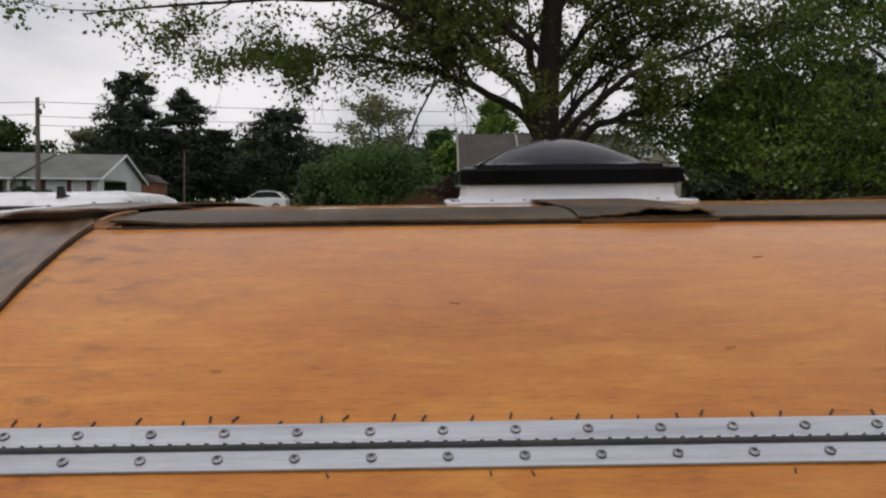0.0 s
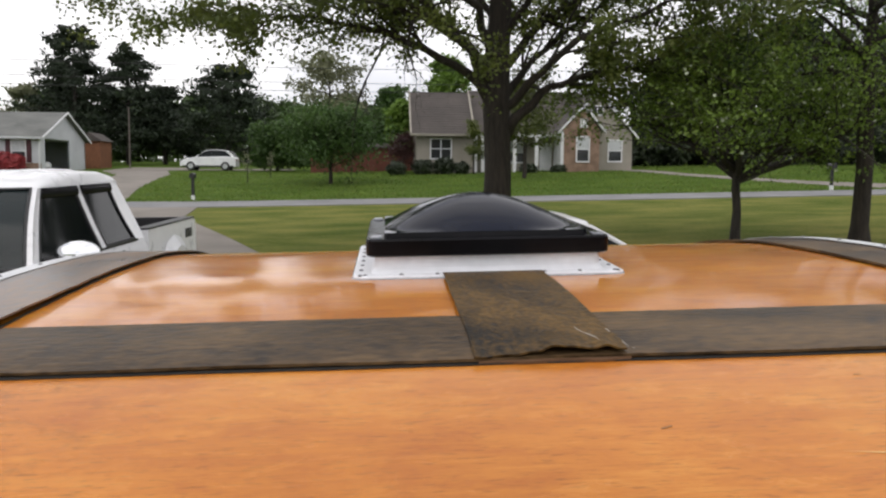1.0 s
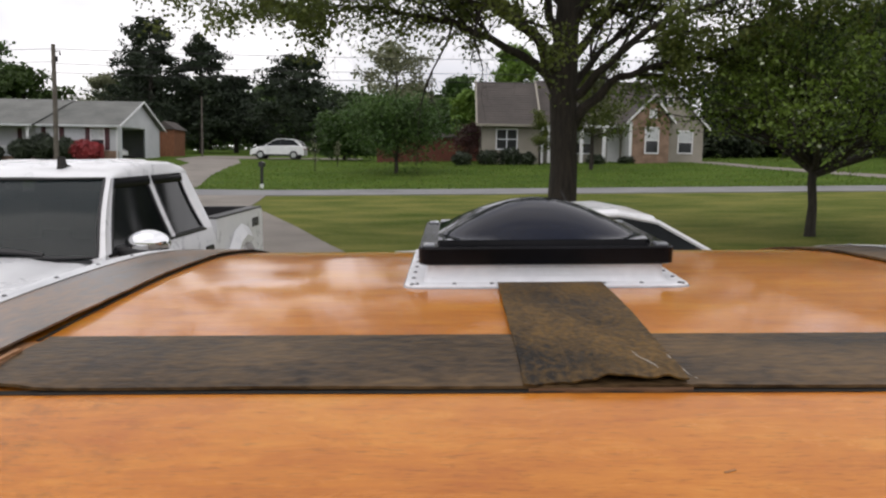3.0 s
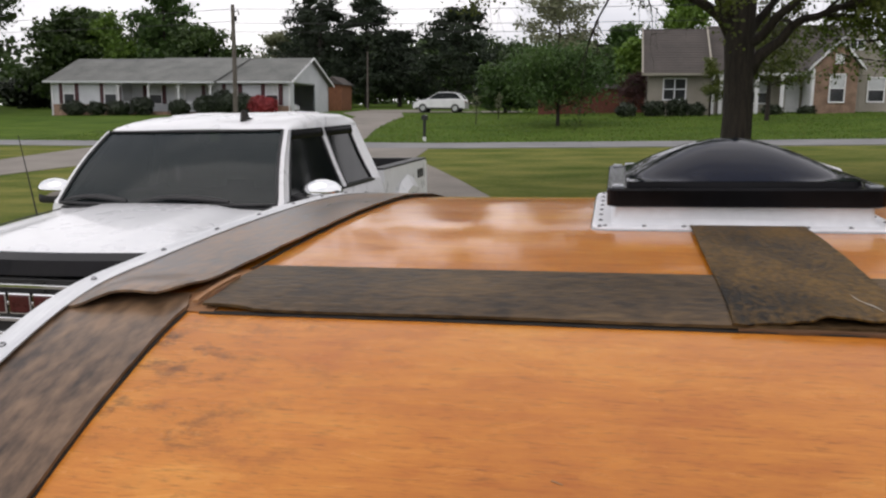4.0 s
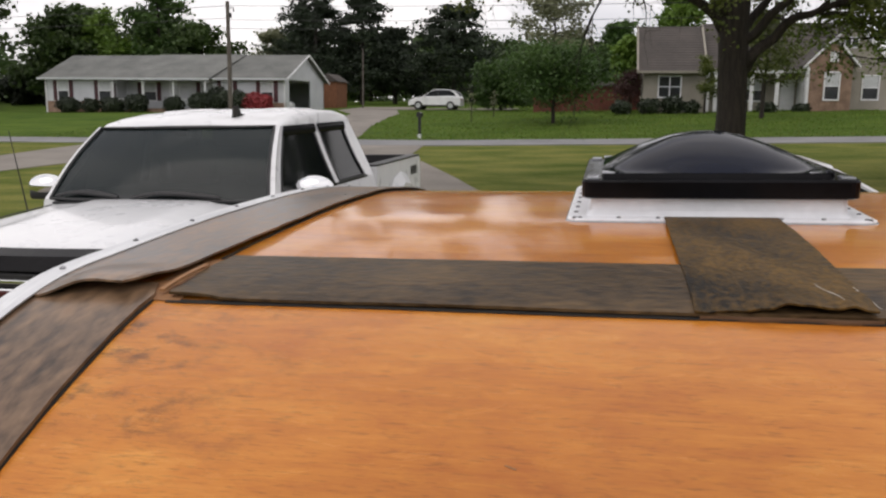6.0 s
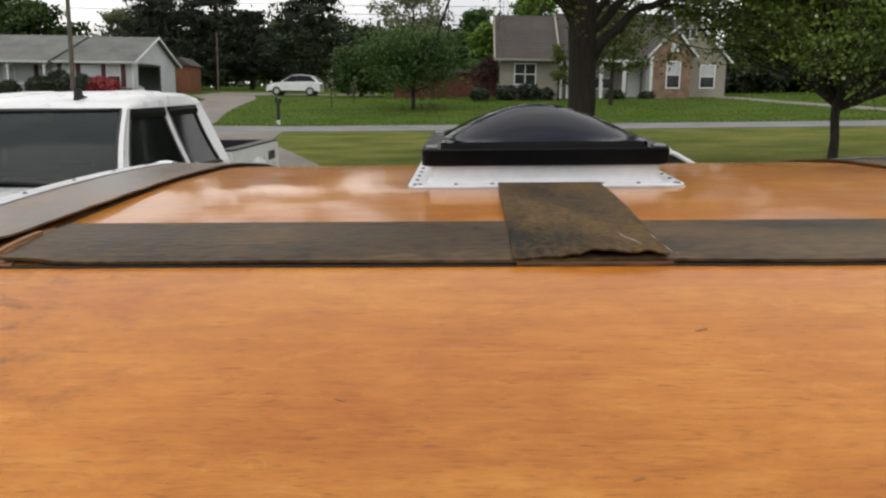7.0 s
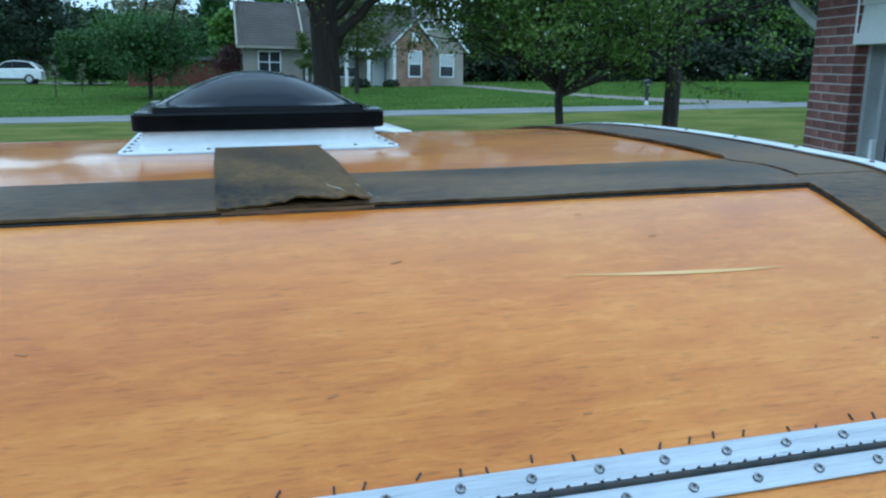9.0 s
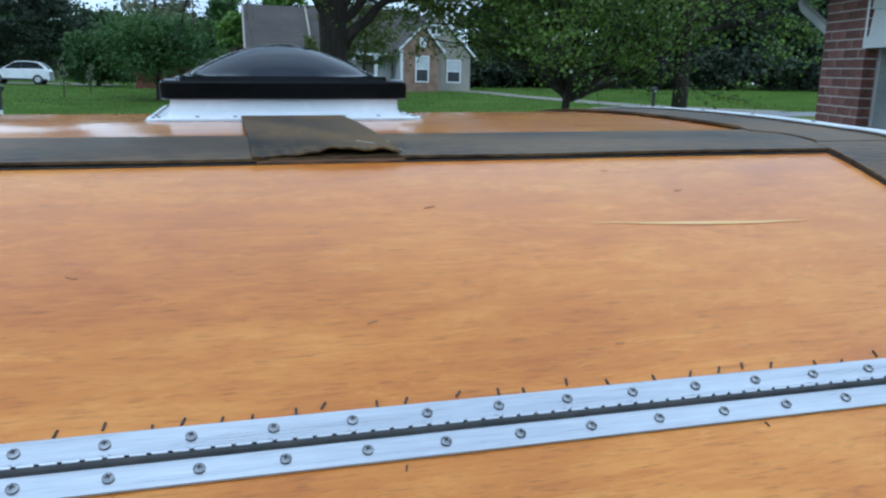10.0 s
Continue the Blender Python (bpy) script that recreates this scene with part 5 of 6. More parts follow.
part("tailgate_liner", one_box(-0.835, 0.835, 5.715, 5.737, 0.66, 1.262), CAR_BLACK, gate, "black liner inside the tailgate")
part("tailgate_cap", one_box(-0.84, 0.84, 5.738, 5.80, 1.257, 1.270, 0.004), CAR_BLACK, gate)
part("bed_floor", one_box(-0.86, 0.86, 4.10, 5.74, 0.62, 0.66), CAR_BLACK, truck)
part("bed_front_wall", one_box(-0.86, 0.86, 4.10, 4.14, 0.66, 1.25), CAR_BLACK, truck)
wheel_set(truck, ((-0.95, 0.98), (0.95, 0.98), (-0.95, 4.92), (0.95, 4.92)), 0.39, 0.27)


def small_car(name, label, m, length, height, suv, paint, group=""):
    """A side-profile car: local x runs from tail to nose."""
    car = thing(name, label, "car", m, group)
    L, h = length, height
    bm = bmesh.new()
    prof = [(-0.5, 0.20), (-0.5, 0.52 if not suv else 0.58), (-0.47, 0.62 if not suv else 0.67), (-0.30, 0.645 if not suv else 0.69), (0.18, 0.62 if not suv else 0.655), (0.36, 0.565 if not suv else 0.60), (0.47, 0.50), (0.5, 0.40), (0.5, 0.20)]
    rings = []
    for w, shrink in ((-0.89, 0.94), (-0.84, 1.0), (0.84, 1.0), (0.89, 0.94)):
        rings.append([(px * L * (0.97 + 0.03 * shrink), w, 0.2 * h + (pz - 0.2) * h * shrink) for px, pz in prof])
    part("body", loft(bm, rings), paint, car, "white lower body", rounded=True)
    if suv:
        green = [(-0.475, 0.63), (-0.440, 0.78), (-0.375, 0.925), (-0.25, 0.985), (-0.08, 1.0), (0.04, 0.965), (0.23, 0.65)]
    else:
        green = [(-0.36, 0.63), (-0.21, 0.945), (-0.12, 0.99), (0.02, 1.0), (0.10, 0.95), (0.28, 0.625)]
    rings = []
    for w, inset in ((-0.80, 0.0), (-0.78, 0.02), (0.78, 0.02), (0.80, 0.0)):
        rings.append([(gx * L, w - math.copysign(0.17 * max((gz - 0.62) / 0.38, 0), w), gz * h) for gx, gz in green])
    part("cabin_glass", loft(bmesh.new(), rings), FAR_GLASS, car, "dark cabin glass")
    rails = bmesh.new()
    for s in (-1, 1):
        tube(rails, [(gx * L, s * (0.805 - 0.17 * max((gz - 0.62) / 0.38, 0)), gz * h) for gx, gz in green], 0.022, 6)
        mid = -0.06 * L
        part("window_post", tube(bmesh.new(), [(mid, s * 0.80, 0.62 * h), (mid, s * 0.64, 0.97 * h)], 0.03, 6), CAR_BLACK, car)
        if suv:
            tube(rails, [(-0.455 * L, s * 0.79, 0.64 * h), (-0.395 * L, s * 0.70, 0.80 * h), (-0.33 * L, s * 0.655, 0.93 * h)], [0.10, 0.07, 0.04], 8)
    part("window_frame", rails, paint, car)
    rf = [g for g in green if g[1] > 0.92]
    part("roof", loft(bmesh.new(), [[(gx * L, -0.64, gz * h), (gx * L, -0.5, gz * h + 0.04), (gx * L, 0.5, gz * h + 0.04), (gx * L, 0.64, gz * h)] for gx, gz in rf]), paint, car, "white roof")
    for s in (-1, 1):
        part("side_mirror", one_box(0.17 * L, 0.21 * L, min(s * 0.86, s * 1.02), max(s * 0.86, s * 1.02), 0.62 * h, 0.71 * h, 0.03), paint, car)
        part("tail_lamp", one_box(-0.503 * L, -0.47 * L, min(s * 0.6, s * 0.885), max(s * 0.6, s * 0.885), 0.47 * h, 0.58 * h, 0.01), AMBER, car)
        part("headlamp", one_box(0.44 * L, 0.49 * L, min(s * 0.55, s * 0.87), max(s * 0.55, s * 0.87), 0.40 * h, 0.47 * h, 0.02), CLEAR, car)
        part("sill", one_box(-0.46 * L, 0.46 * L, min(s * 0.84, s * 0.9), max(s * 0.84, s * 0.9), 0.17 * h, 0.25 * h, 0.01), CAR_BLACK, car)
    for x in (-0.31, 0.31):
        for s in (-1, 1):
            bm = bmesh.new()
            rad = 0.215 * h if suv else 0.225 * h
            tube(bm, [(x * L, s * 0.68, rad), (x * L, s * 0.70, rad), (x * L, s * 0.89, rad), (x * L, s * 0.905, rad)], [rad * 0.9, rad, rad, rad * 0.9], 20)
            w = part("wheel", bm, RUBBER, car, "black tyre")
            part("rim", tube(bmesh.new(), [(x * L, s * 0.90, rad), (x * L, s * 0.912, rad)], [rad * 0.62, rad * 0.55], 14), GALV, w)
    return car


suv = small_car("suv", "white compact sport utility car on the apron", upright(-14.6, 67.4, 180), 4.4, 1.66, True, CAR_WHITE)
sedan = small_car("sedan", "white sedan parked across the drive ahead of the trailer", TILT @ Matrix.Translation((1.24, 7.20, 0.0)) @ Matrix.Rotation(radians(2), 4, "Z"), 4.22, 1.34, False, CAR_WHITE)
part("roof_mast", tube(bmesh.new(), [(-0.25, 0.0, 1.35), (-0.35, 0.0, 1.53)], [0.008, 0.004], 6), CAR_BLACK, sedan, "short roof antenna")

# ---------------------------------------------------------------- houses


def window(parent, x0, x1, z0, z1, y, rows=2, cols=1, blind=True, trim=TRIM_WHITE, deep=0.10):
    """A framed window set in a front wall whose face is at y."""
    w = part("window", one_box(x0, x1, y - 0.01, y + deep, z0, z1), HOUSE_GLASS, parent)
    for a in ((x0 - 0.08, x1 + 0.08, z1, z1 + 0.09), (x0 - 0.08, x1 + 0.08, z0 - 0.09, z0), (x0 - 0.08, x0, z0, z1), (x1, x1 + 0.08, z0, z1)):
        part("frame", one_box(a[0], a[1], y - 0.05, y + 0.02, a[2], a[3]), trim, w)
    for k in range(1, rows):
        z = z0 + (z1 - z0) * k / rows
        part("sash_bar", one_box(x0, x1, y - 0.04, y, z - 0.03, z + 0.03), trim, w)
    for k in range(1, cols):
        x = x0 + (x1 - x0) * k / cols
        part("sash_bar", one_box(x - 0.035, x + 0.035, y - 0.04, y, z0, z1), trim, w)
    if blind:
        part("blind", one_box(x0 + 0.02, x1 - 0.02, y - 0.016, y - 0.011, (z0 + z1) / 2 + 0.03, z1 - 0.02), BLIND, w)
    return w


def stepped(profile, back, ends):
    """One closed sheet from a stepped profile of (y, z, t); back gives its rear face, ends(t) its two ends in x."""
    bm = bmesh.new()
    rows = []
    for (y, z, t), (yb, zb) in zip(profile, back):
        a, b = ends(t)
        rows.append([bm.verts.new(p) for p in ((a, y, z), (b, y, z), (b, yb, zb), (a, yb, zb))])
    for p, q in zip(rows, rows[1:]):
        for k in range(4):
            bm.faces.new((p[k], p[(k + 1) % 4], q[(k + 1) % 4], q[k]))
    bm.faces.new(rows[0][::-1])
    bm.faces.new(rows[-1])
    return bm


def lapped(x0, x1, z0, z1, y, step=0.20, deep=0.12, top=None):
    """A wall of lapped boards facing -y; top(z) narrows it in a gable."""
    n = max(int(round((z1 - z0) / step)), 1)
    profile = []
    for k in range(n):
        za, zb = z0 + (z1 - z0) * k / n, z0 + (z1 - z0) * (k + 1) / n
        profile += [(y - 0.022, za + 0.0005, za), (y - 0.002, zb, zb)]
    back = [(y + deep, z) for _, z, _ in profile]
    return stepped(profile, back, top if top else (lambda z: (x0, x1)))


def slab(corners, thick):
    bm = bmesh.new()
    vs = [Vector(c) for c in corners]
    lo, hi = [bm.verts.new(v) for v in vs], [bm.verts.new(v + Vector((0, 0, thick))) for v in vs]
    bm.faces.new(lo[::-1]), bm.faces.new(hi)
    n = len(vs)
    for i in range(n):
        bm.faces.new((lo[i], lo[(i + 1) % n], hi[(i + 1) % n], hi[i]))
    return bm


def shingled(x0, x1, y0, z0, y1, z1, courses, thick=0.028, trim=None):
    """A roof slope from eave (y0, z0) to ridge (y1, z1) in stepped courses; trim(t) gives its ends in x."""
    profile, back = [], []
    for k in range(courses):
        for t, up in ((k / courses + 0.0005, thick), ((k + 1) / courses, 0.012)):
            y, z = y0 + (y1 - y0) * t, z0 + (z1 - z0) * t
            profile.append((y, z + up, t))
            back.append((y, z - 0.03))
    return stepped(profile, back, trim if trim else (lambda t: (x0, x1)))


# ranch house across the road; local x along its front from its left end
A = thing("ranch_house", "long low white ranch house with grey shingle roof and burgundy shutters", "house", upright(-47.35, 62.0, 0, z=0.98) @ Matrix.Diagonal((0.967, 1, 1, 1)))
LA, DA, HA = 22.3, 9.0, 2.75
part("front_wall", lapped(0, 6.75, 0.85, HA, 0.0), SIDING, A, "white siding")
part("front_wall", lapped(15.8, LA, 0.85, HA, 0.0), SIDING, A, "white siding")
part("porch_wall", lapped(6.75, 15.8, 0.3, HA, 1.5), SIDING, A, "white siding in the porch")
part("brick_skirt", one_box(0.0, 6.75, -0.04, 0.12, -0.3, 0.85), BRICK_TAN, A, "brown brick skirt")
part("brick_skirt", one_box(15.8, LA, -0.04, 0.12, -0.3, 0.85), BRICK_TAN, A, "brown brick skirt")
for x in (6.75, 15.7):
    part("porch_cheek", one_box(x, x + 0.1, 0.12, 1.5, -0.3, HA), SIDING, A)
part("porch_floor", one_box(6.85, 15.7, 0.0, 1.5, -0.3, 0.32), CONCRETE, A)
part("left_end_wall", one_box(0.0, 0.12, 0.12, DA, -0.3, HA), SIDING, A)
part("back_wall", one_box(0.0, LA, DA - 0.12, DA, -0.3, HA), SIDING, A)
part("gable_end", prism(bmesh.new(), [(0.12, HA), (DA, HA), (DA / 2, HA + 2.05)], "x", LA - 0.12, LA), SIDING, A, "white gable end")
part("gable_end", prism(bmesh.new(), [(0.12, HA), (DA, HA), (DA / 2, HA + 2.05)], "x", 0.0, 0.12), SIDING, A)
part("carport_wall", one_box(LA - 0.12, LA, 5.6, DA, -0.3, HA), SIDING, A)
part("carport_wall", one_box(LA - 0.12, LA, 0.12, 0.8, -0.3, HA), SIDING, A)
# back wall coloured near black for the carport's shade
part("carport_back", one_box(LA - 5.6, LA - 5.5, 0.12, DA - 0.12, -0.3, HA), ROOM_SHADE, A, "carport back wall with its shade painted dark")
part("ceiling_board", one_box(0.12, LA - 0.12, 0.12, DA - 0.12, HA - 0.06, HA - 0.01), TRIM_WHITE, A)
part("roof", shingled(-0.45, LA + 0.35, -0.5, HA - 0.02, DA / 2, HA + 2.15, 14), SHINGLE_GREY, A, "grey shingle roof")
part("roof", shingled(-0.45, LA + 0.35, DA + 0.5, HA - 0.02, DA / 2, HA + 2.15, 14), SHINGLE_GREY, A)
part("porch_roof", shingled(6.4, 16.0, -1.0, HA - 0.06, DA / 2 - 0.2, HA + 2.20, 14, trim=lambda t: (6.4 + 2.2 * t, 16.0 + 0.9 * t)), SHINGLE_GREY, A, "grey shingle porch roof")
part("gutter", one_box(-0.45, 6.4, -0.62, -0.5, HA - 0.12, HA + 0.02), SIDING, A)
part("gutter", one_box(6.4, 16.0, -1.12, -1.0, HA - 0.16, HA - 0.02), SIDING, A)
part("gutter", one_box(16.0, LA + 0.35, -0.62, -0.5, HA - 0.12, HA + 0.02), SIDING, A)
for ya, yb in ((-0.5, DA / 2), (DA + 0.5, DA / 2)):
    part("rake_board", slab([(LA + 0.36, ya, HA - 0.14), (LA + 0.42, ya, HA - 0.14), (LA + 0.42, yb, HA + 2.03), (LA + 0.36, yb, HA + 2.03)], 0.16), TRIM_WHITE, A)
for x in (-0.02, LA - 0.1):
    part("downspout", one_box(x, x + 0.1, -0.12, -0.03, -0.2, HA), TRIM_WHITE, A)
for x0, x1, shutters in ((1.2, 2.2, 1), (5.2, 6.3, 1), (16.7, 17.6, 1), (20.2, 21.2, 1)):
    window(A, x0, x1, 0.95, 2.5, -0.02)
    for sx in (x0 - 0.46, x1 + 0.08):
        part("shutter", one_box(sx, sx + 0.38, -0.07, -0.03, 0.9, 2.58), SHUTTER_RED, A, "burgundy shutter")
for x0, x1 in ((8.4, 9.7), (14.0, 15.1)):
    window(A, x0, x1, 1.0, 2.45, 1.48)
    for sx in (x0 - 0.46, x1 + 0.08):
        part("shutter", one_box(sx, sx + 0.38, 1.42, 1.47, 0.95, 2.5), SHUTTER_RED, A, "burgundy shutter")
door = part("front_door", one_box(11.0, 12.0, 1.43, 1.5, 0.32, 2.4, 0.01), TRIM_WHITE, A, "white front door")
part("storm_frame", one_box(11.12, 11.88, 1.40, 1.432, 0.5, 2.28, 0.02), BLIND, door)
for x in (6.95, 9.8, 12.6, 15.5):
    post = part("porch_post", one_box(x - 0.07, x + 0.07, -0.75, -0.61, 0.0, HA - 0.05, 0.01), TRIM_WHITE, A, "white porch post")
    for s in (-1, 1):
        part("bracket", tube(bmesh.new(), [(x, -0.68, HA - 0.55), (x + s * 0.38, -0.68, HA - 0.12)], 0.035, 6), TRIM_WHITE, post)
part("porch_step", one_box(6.85, 15.7, -0.85, 0.0, -0.3, 0.30), BRICK_TAN, A)
for x0, x1 in ((7.0, 9.75), (12.65, 15.45)):
    rail = part("porch_rail", one_box(x0, x1, -0.71, -0.65, 1.02, 1.10), TRIM_WHITE, A, "white porch rail")
    x = x0 + 0.15
    while x < x1 - 0.05:
        part("baluster", one_box(x - 0.02, x + 0.02, -0.70, -0.66, 0.36, 1.02), TRIM_WHITE, rail)
        x += 0.28
small_car("carport_car", "white car standing in the dark carport", upright(-28.6, 64.6, 0, z=0.66), 4.4, 1.45, False, CAR_WHITE)


def shrub(name, label, x, y, w, h, leaf, seed, group=""):
    rr = np.random.RandomState(seed)
    n = int(420 * w * h + 150)
    d = rr.normal(0, 1, (n, 3))
    d /= np.linalg.norm(d, axis=1)[:, None]
    rad = rr.uniform(0.72, 1.05, n) ** 0.6 * (1 + 0.12 * np.sin(d[:, 0] * 5 + seed) * np.cos(d[:, 2] * 4))
    p = d * rad[:, None] * np.array([w / 2, w / 2 * 0.85, h / 2]) + np.array([0, 0, h * 0.5])
    p = p[p[:, 2] > 0.02]
    bm = bmesh.new()
    for k in range(5):
        a = 1.256 * k
        tube(bm, [(0, 0, -0.1), (math.cos(a) * w * 0.15, math.sin(a) * w * 0.15, h * 0.45)], [0.03, 0.015], 5)
    bush = thing(name, label, "shrub", upright(x, y), group)
    part("stems", bm, BARK_DARK, bush)
    core = bmesh.new()
    bmesh.ops.create_icosphere(core, subdivisions=2, radius=1)
    for v in core.verts:
        q = v.co * (0.80 + 0.1 * math.sin(v.co.x * 6 + seed) * math.cos(v.co.y * 5))
        v.co = Vector((q.x * w / 2, q.y * w / 2 * 0.85, max(q.z * h / 2 + h * 0.5, 0.0)))
    part("inner_foliage", core, leaf, bush)
    part("foliage", leaves_mesh("foliage", p, 0.16, leaf, seed), None, bush)
    return bush


for k, (px, w, h) in enumerate(((3.2, 2.0, 1.25), (5.3, 1.5, 1.15), (7.4, 2.2, 1.2), (9.6, 1.9, 1.5), (13.0, 1.7, 1.25), (15.4, 1.9, 1.6), (17.1, 2.4, 2.0), (19.0, 1.9, 1.7))):
    shrub("shrub", "dark clipped evergreen shrub by the porch", -47.4 + 0.967 * px, 60.6, w, h, SHRUB, 200 + k, "foundation shrubs")
shrub("azalea", "crimson flowering azalea bush", -47.4 + 20.0, 60.4, 2.4, 1.55, LEAF_AZALEA, 220)

# shed beyond the ranch house
S = thing("shed", "orange-brown board shed with low roof", "shed", upright(-27.35, 74))
part("wall_box", one_box(0, 1.8, 0, 3, -0.3, 2.5), SHED_WOOD, S)
part("roof", prism(bmesh.new(), [(-0.2, 2.45), (2.0, 2.45), (0.9, 3.2)], "y", -0.2, 3.2), SHINGLE_BROWN, S)

# brick and siding house
B = thing("brick_house", "tan house with brown roof, brick front gable and white trim", "house", upright(1.45, 54.0, 0, z=0.30))
part("wing_wall", lapped(0.25, 4.0, 0.0, 2.7, 0.0, 0.18), SIDING_TAN, B, "tan siding wing")
part("wing_side", one_box(0.25, 0.37, 0.12, 8, -0.3, 2.7), SIDING_TAN, B)
part("wing_roof", shingled(-0.10, 4.05, -0.5, 2.62, 4.6, 5.85, 18, trim=lambda t: (-0.10, 4.05)), SHINGLE_BROWN, B, "steep brown shingle roof")
part("wing_roof", shingled(-0.10, 4.05, 9.7, 2.62, 4.6, 5.85, 18), SHINGLE_BROWN, B)
for x in (-0.18, 4.05):
    part("rake_board", slab([(x, -0.55, 2.50), (x + 0.12, -0.55, 2.50), (x + 0.12, 4.6, 5.78), (x, 4.6, 5.78)], 0.2), SIDING_TAN, B, "tan rake board")
part("gutter", one_box(-0.10, 4.05, -0.62, -0.5, 2.5, 2.64), SIDING_TAN, B)
part("gable_fill", prism(bmesh.new(), [(0.0, 2.7), (9.2, 2.7), (4.6, 5.7)], "x", 0.25, 0.35), SIDING_TAN, B)
window(B, 1.25, 2.55, 1.05, 2.30, -0.02, 2, 2, False)
part("main_roof", shingled(4.17, 12.6, 0.2, 2.75, 6.0, 6.15, 18), SHINGLE_BROWN, B, "brown shingle roof")
part("main_roof", shingled(4.17, 12.6, 11.8, 2.75, 6.0, 6.15, 18), SHINGLE_BROWN, B)
part("porch_back_wall", lapped(4.0, 9.9, 0.0, 2.8, 2.0, 0.18), SIDING_TAN, B)
part("porch_floor", one_box(4.0, 9.9, 0.1, 2.0, -0.3, 0.15), CONCRETE, B)
for x in (4.25, 4.75, 6.9, 8.4):
    part("porch_column", one_box(x - 0.11, x + 0.11, 0.25, 0.47, 0.0, 2.75, 0.015), TRIM_WHITE, B, "white porch column")
part("porch_beam", one_box(4.05, 9.9, 0.22, 0.5, 2.55, 2.80), TRIM_WHITE, B)
window(B, 6.3, 7.9, 0.9, 2.2, 1.98, 2, 2)
part("front_door", one_box(8.9, 9.75, 1.93, 2.0, 0.15, 2.2, 0.01), TRIM_WHITE, B, "white front door")
part("brick_front", prism(bmesh.new(), [(9.9, -0.3), (12.35, -0.3), (12.35, 3.05), (11.27, 4.35), (9.9, 3.05)], "y", -1.0, -0.8), BRICK_TAN, B, "brown brick front gable")
for s, xa in ((-1, 9.62), (1, 12.75)):
    part("rake_board", slab([(xa, -1.15, 2.78), (11.27, -1.15, 4.50), (11.27, -0.75, 4.50), (xa, -0.75, 2.78)], 0.18), TRIM_WHITE, B, "white rake board")
    part("gable_roof", slab([(xa - s * -0.02, -1.1, 2.92), (11.27, -1.1, 4.66), (11.27, 5.4, 4.66), (xa, 5.4, 2.92)], 0.07), SHINGLE_BROWN, B)
part("brick_side", one_box(9.9, 10.02, -0.8, 2.0, -0.3, 3.0), TRIM_WHITE, B, "white porch side wall")
part("brick_side", one_box(12.23, 12.35, -0.8, 1.0, -0.3, 3.0), BRICK_TAN, B)
window(B, 10.86, 11.62, 0.95, 2.50, -1.02)
part("louvre", one_box(11.02, 11.52, -1.05, -1.0, 3.15, 3.75, 0.01), TRIM_WHITE, B, "white gable louvre")
part("corner_board", one_box(9.80, 9.95, -1.05, -0.98, -0.1, 2.9), TRIM_WHITE, B)
part("wide_gable", lapped(9.9, 14.85, 0.0, 5.45, 0.0, 0.18, 0.15, top=lambda z: (9.9, 14.85) if z < 2.8 else (9.9 + (z - 2.8) * 0.93, 14.85 - (z - 2.8) * 0.93)), SIDING_TAN, B, "pale siding gable")
for s, xa in ((-1, 9.5), (1, 15.25)):
    part("rake_board", slab([(xa, -0.25, 2.45), (12.4, -0.25, 5.50), (12.4, -0.05, 5.50), (xa, -0.05, 2.45)], 0.17), TRIM_WHITE, B, "white rake board")
    part("gable_roof", slab([(xa, -0.2, 2.58), (12.4, -0.2, 5.65), (12.4, 11.0, 5.65), (xa, 11.0, 2.58)], 0.07), SHINGLE_BROWN, B)
part("right_side", one_box(14.73, 14.85, 0.15, 10, -0.3, 2.7), SIDING_TAN, B)
part("back_wall", one_box(0.25, 14.85, 9.0, 9.12, -0.3, 2.7), SIDING_TAN, B)
part("foundation", one_box(12.35, 14.87, -0.04, 0.15, -0.3, 0.25), CONCRETE, B, "pale foundation band")
window(B, 13.25, 14.1, 1.0, 2.35, -0.02)
window(B, 12.05, 12.75, 4.1, 4.6, -0.02, 1, 2, False)
for k, (x, y, w, h) in enumerate(((2.1, 53.0, 1.3, 1.0), (3.5, 52.9, 1.4, 1.1), (4.6, 52.7, 1.1, 0.8), (9.0, 52.4, 1.2, 0.6), (11.0, 52.6, 1.0, 0.5), (0.4, 52.6, 1.2, 0.9))):
    shrub("shrub", "rounded dark shrub along the house front", x, y, w, h, SHRUB, 240 + k, "front shrubs")

# red-stained deck and low outbuilding between the trees
D = thing("red_outbuilding", "low red-stained outbuilding behind the yard tree", "outbuilding", upright(-5.8, 60))
part("wall_box", one_box(0, 7.8, 0, 4, -0.3, 1.9), RED_WOOD, D)
part("roof", slab([(-0.2, -0.3, 1.88), (8.0, -0.3, 1.88), (8.0, 4.3, 2.3), (-0.2, 4.3, 2.3)], 0.1), SHINGLE_BROWN, D)

# ---------------------------------------------------------------- the near house with its garage
G = thing("garage_house", "red brick house corner with open garage and grey lapped siding", "house",
          TILT @ Matrix.Translation((4.34, 4.66, -0.10)) @ Matrix.Rotation(radians(-14), 4, "Z") @ Matrix.Rotation(radians(1.0), 4, "Y"))
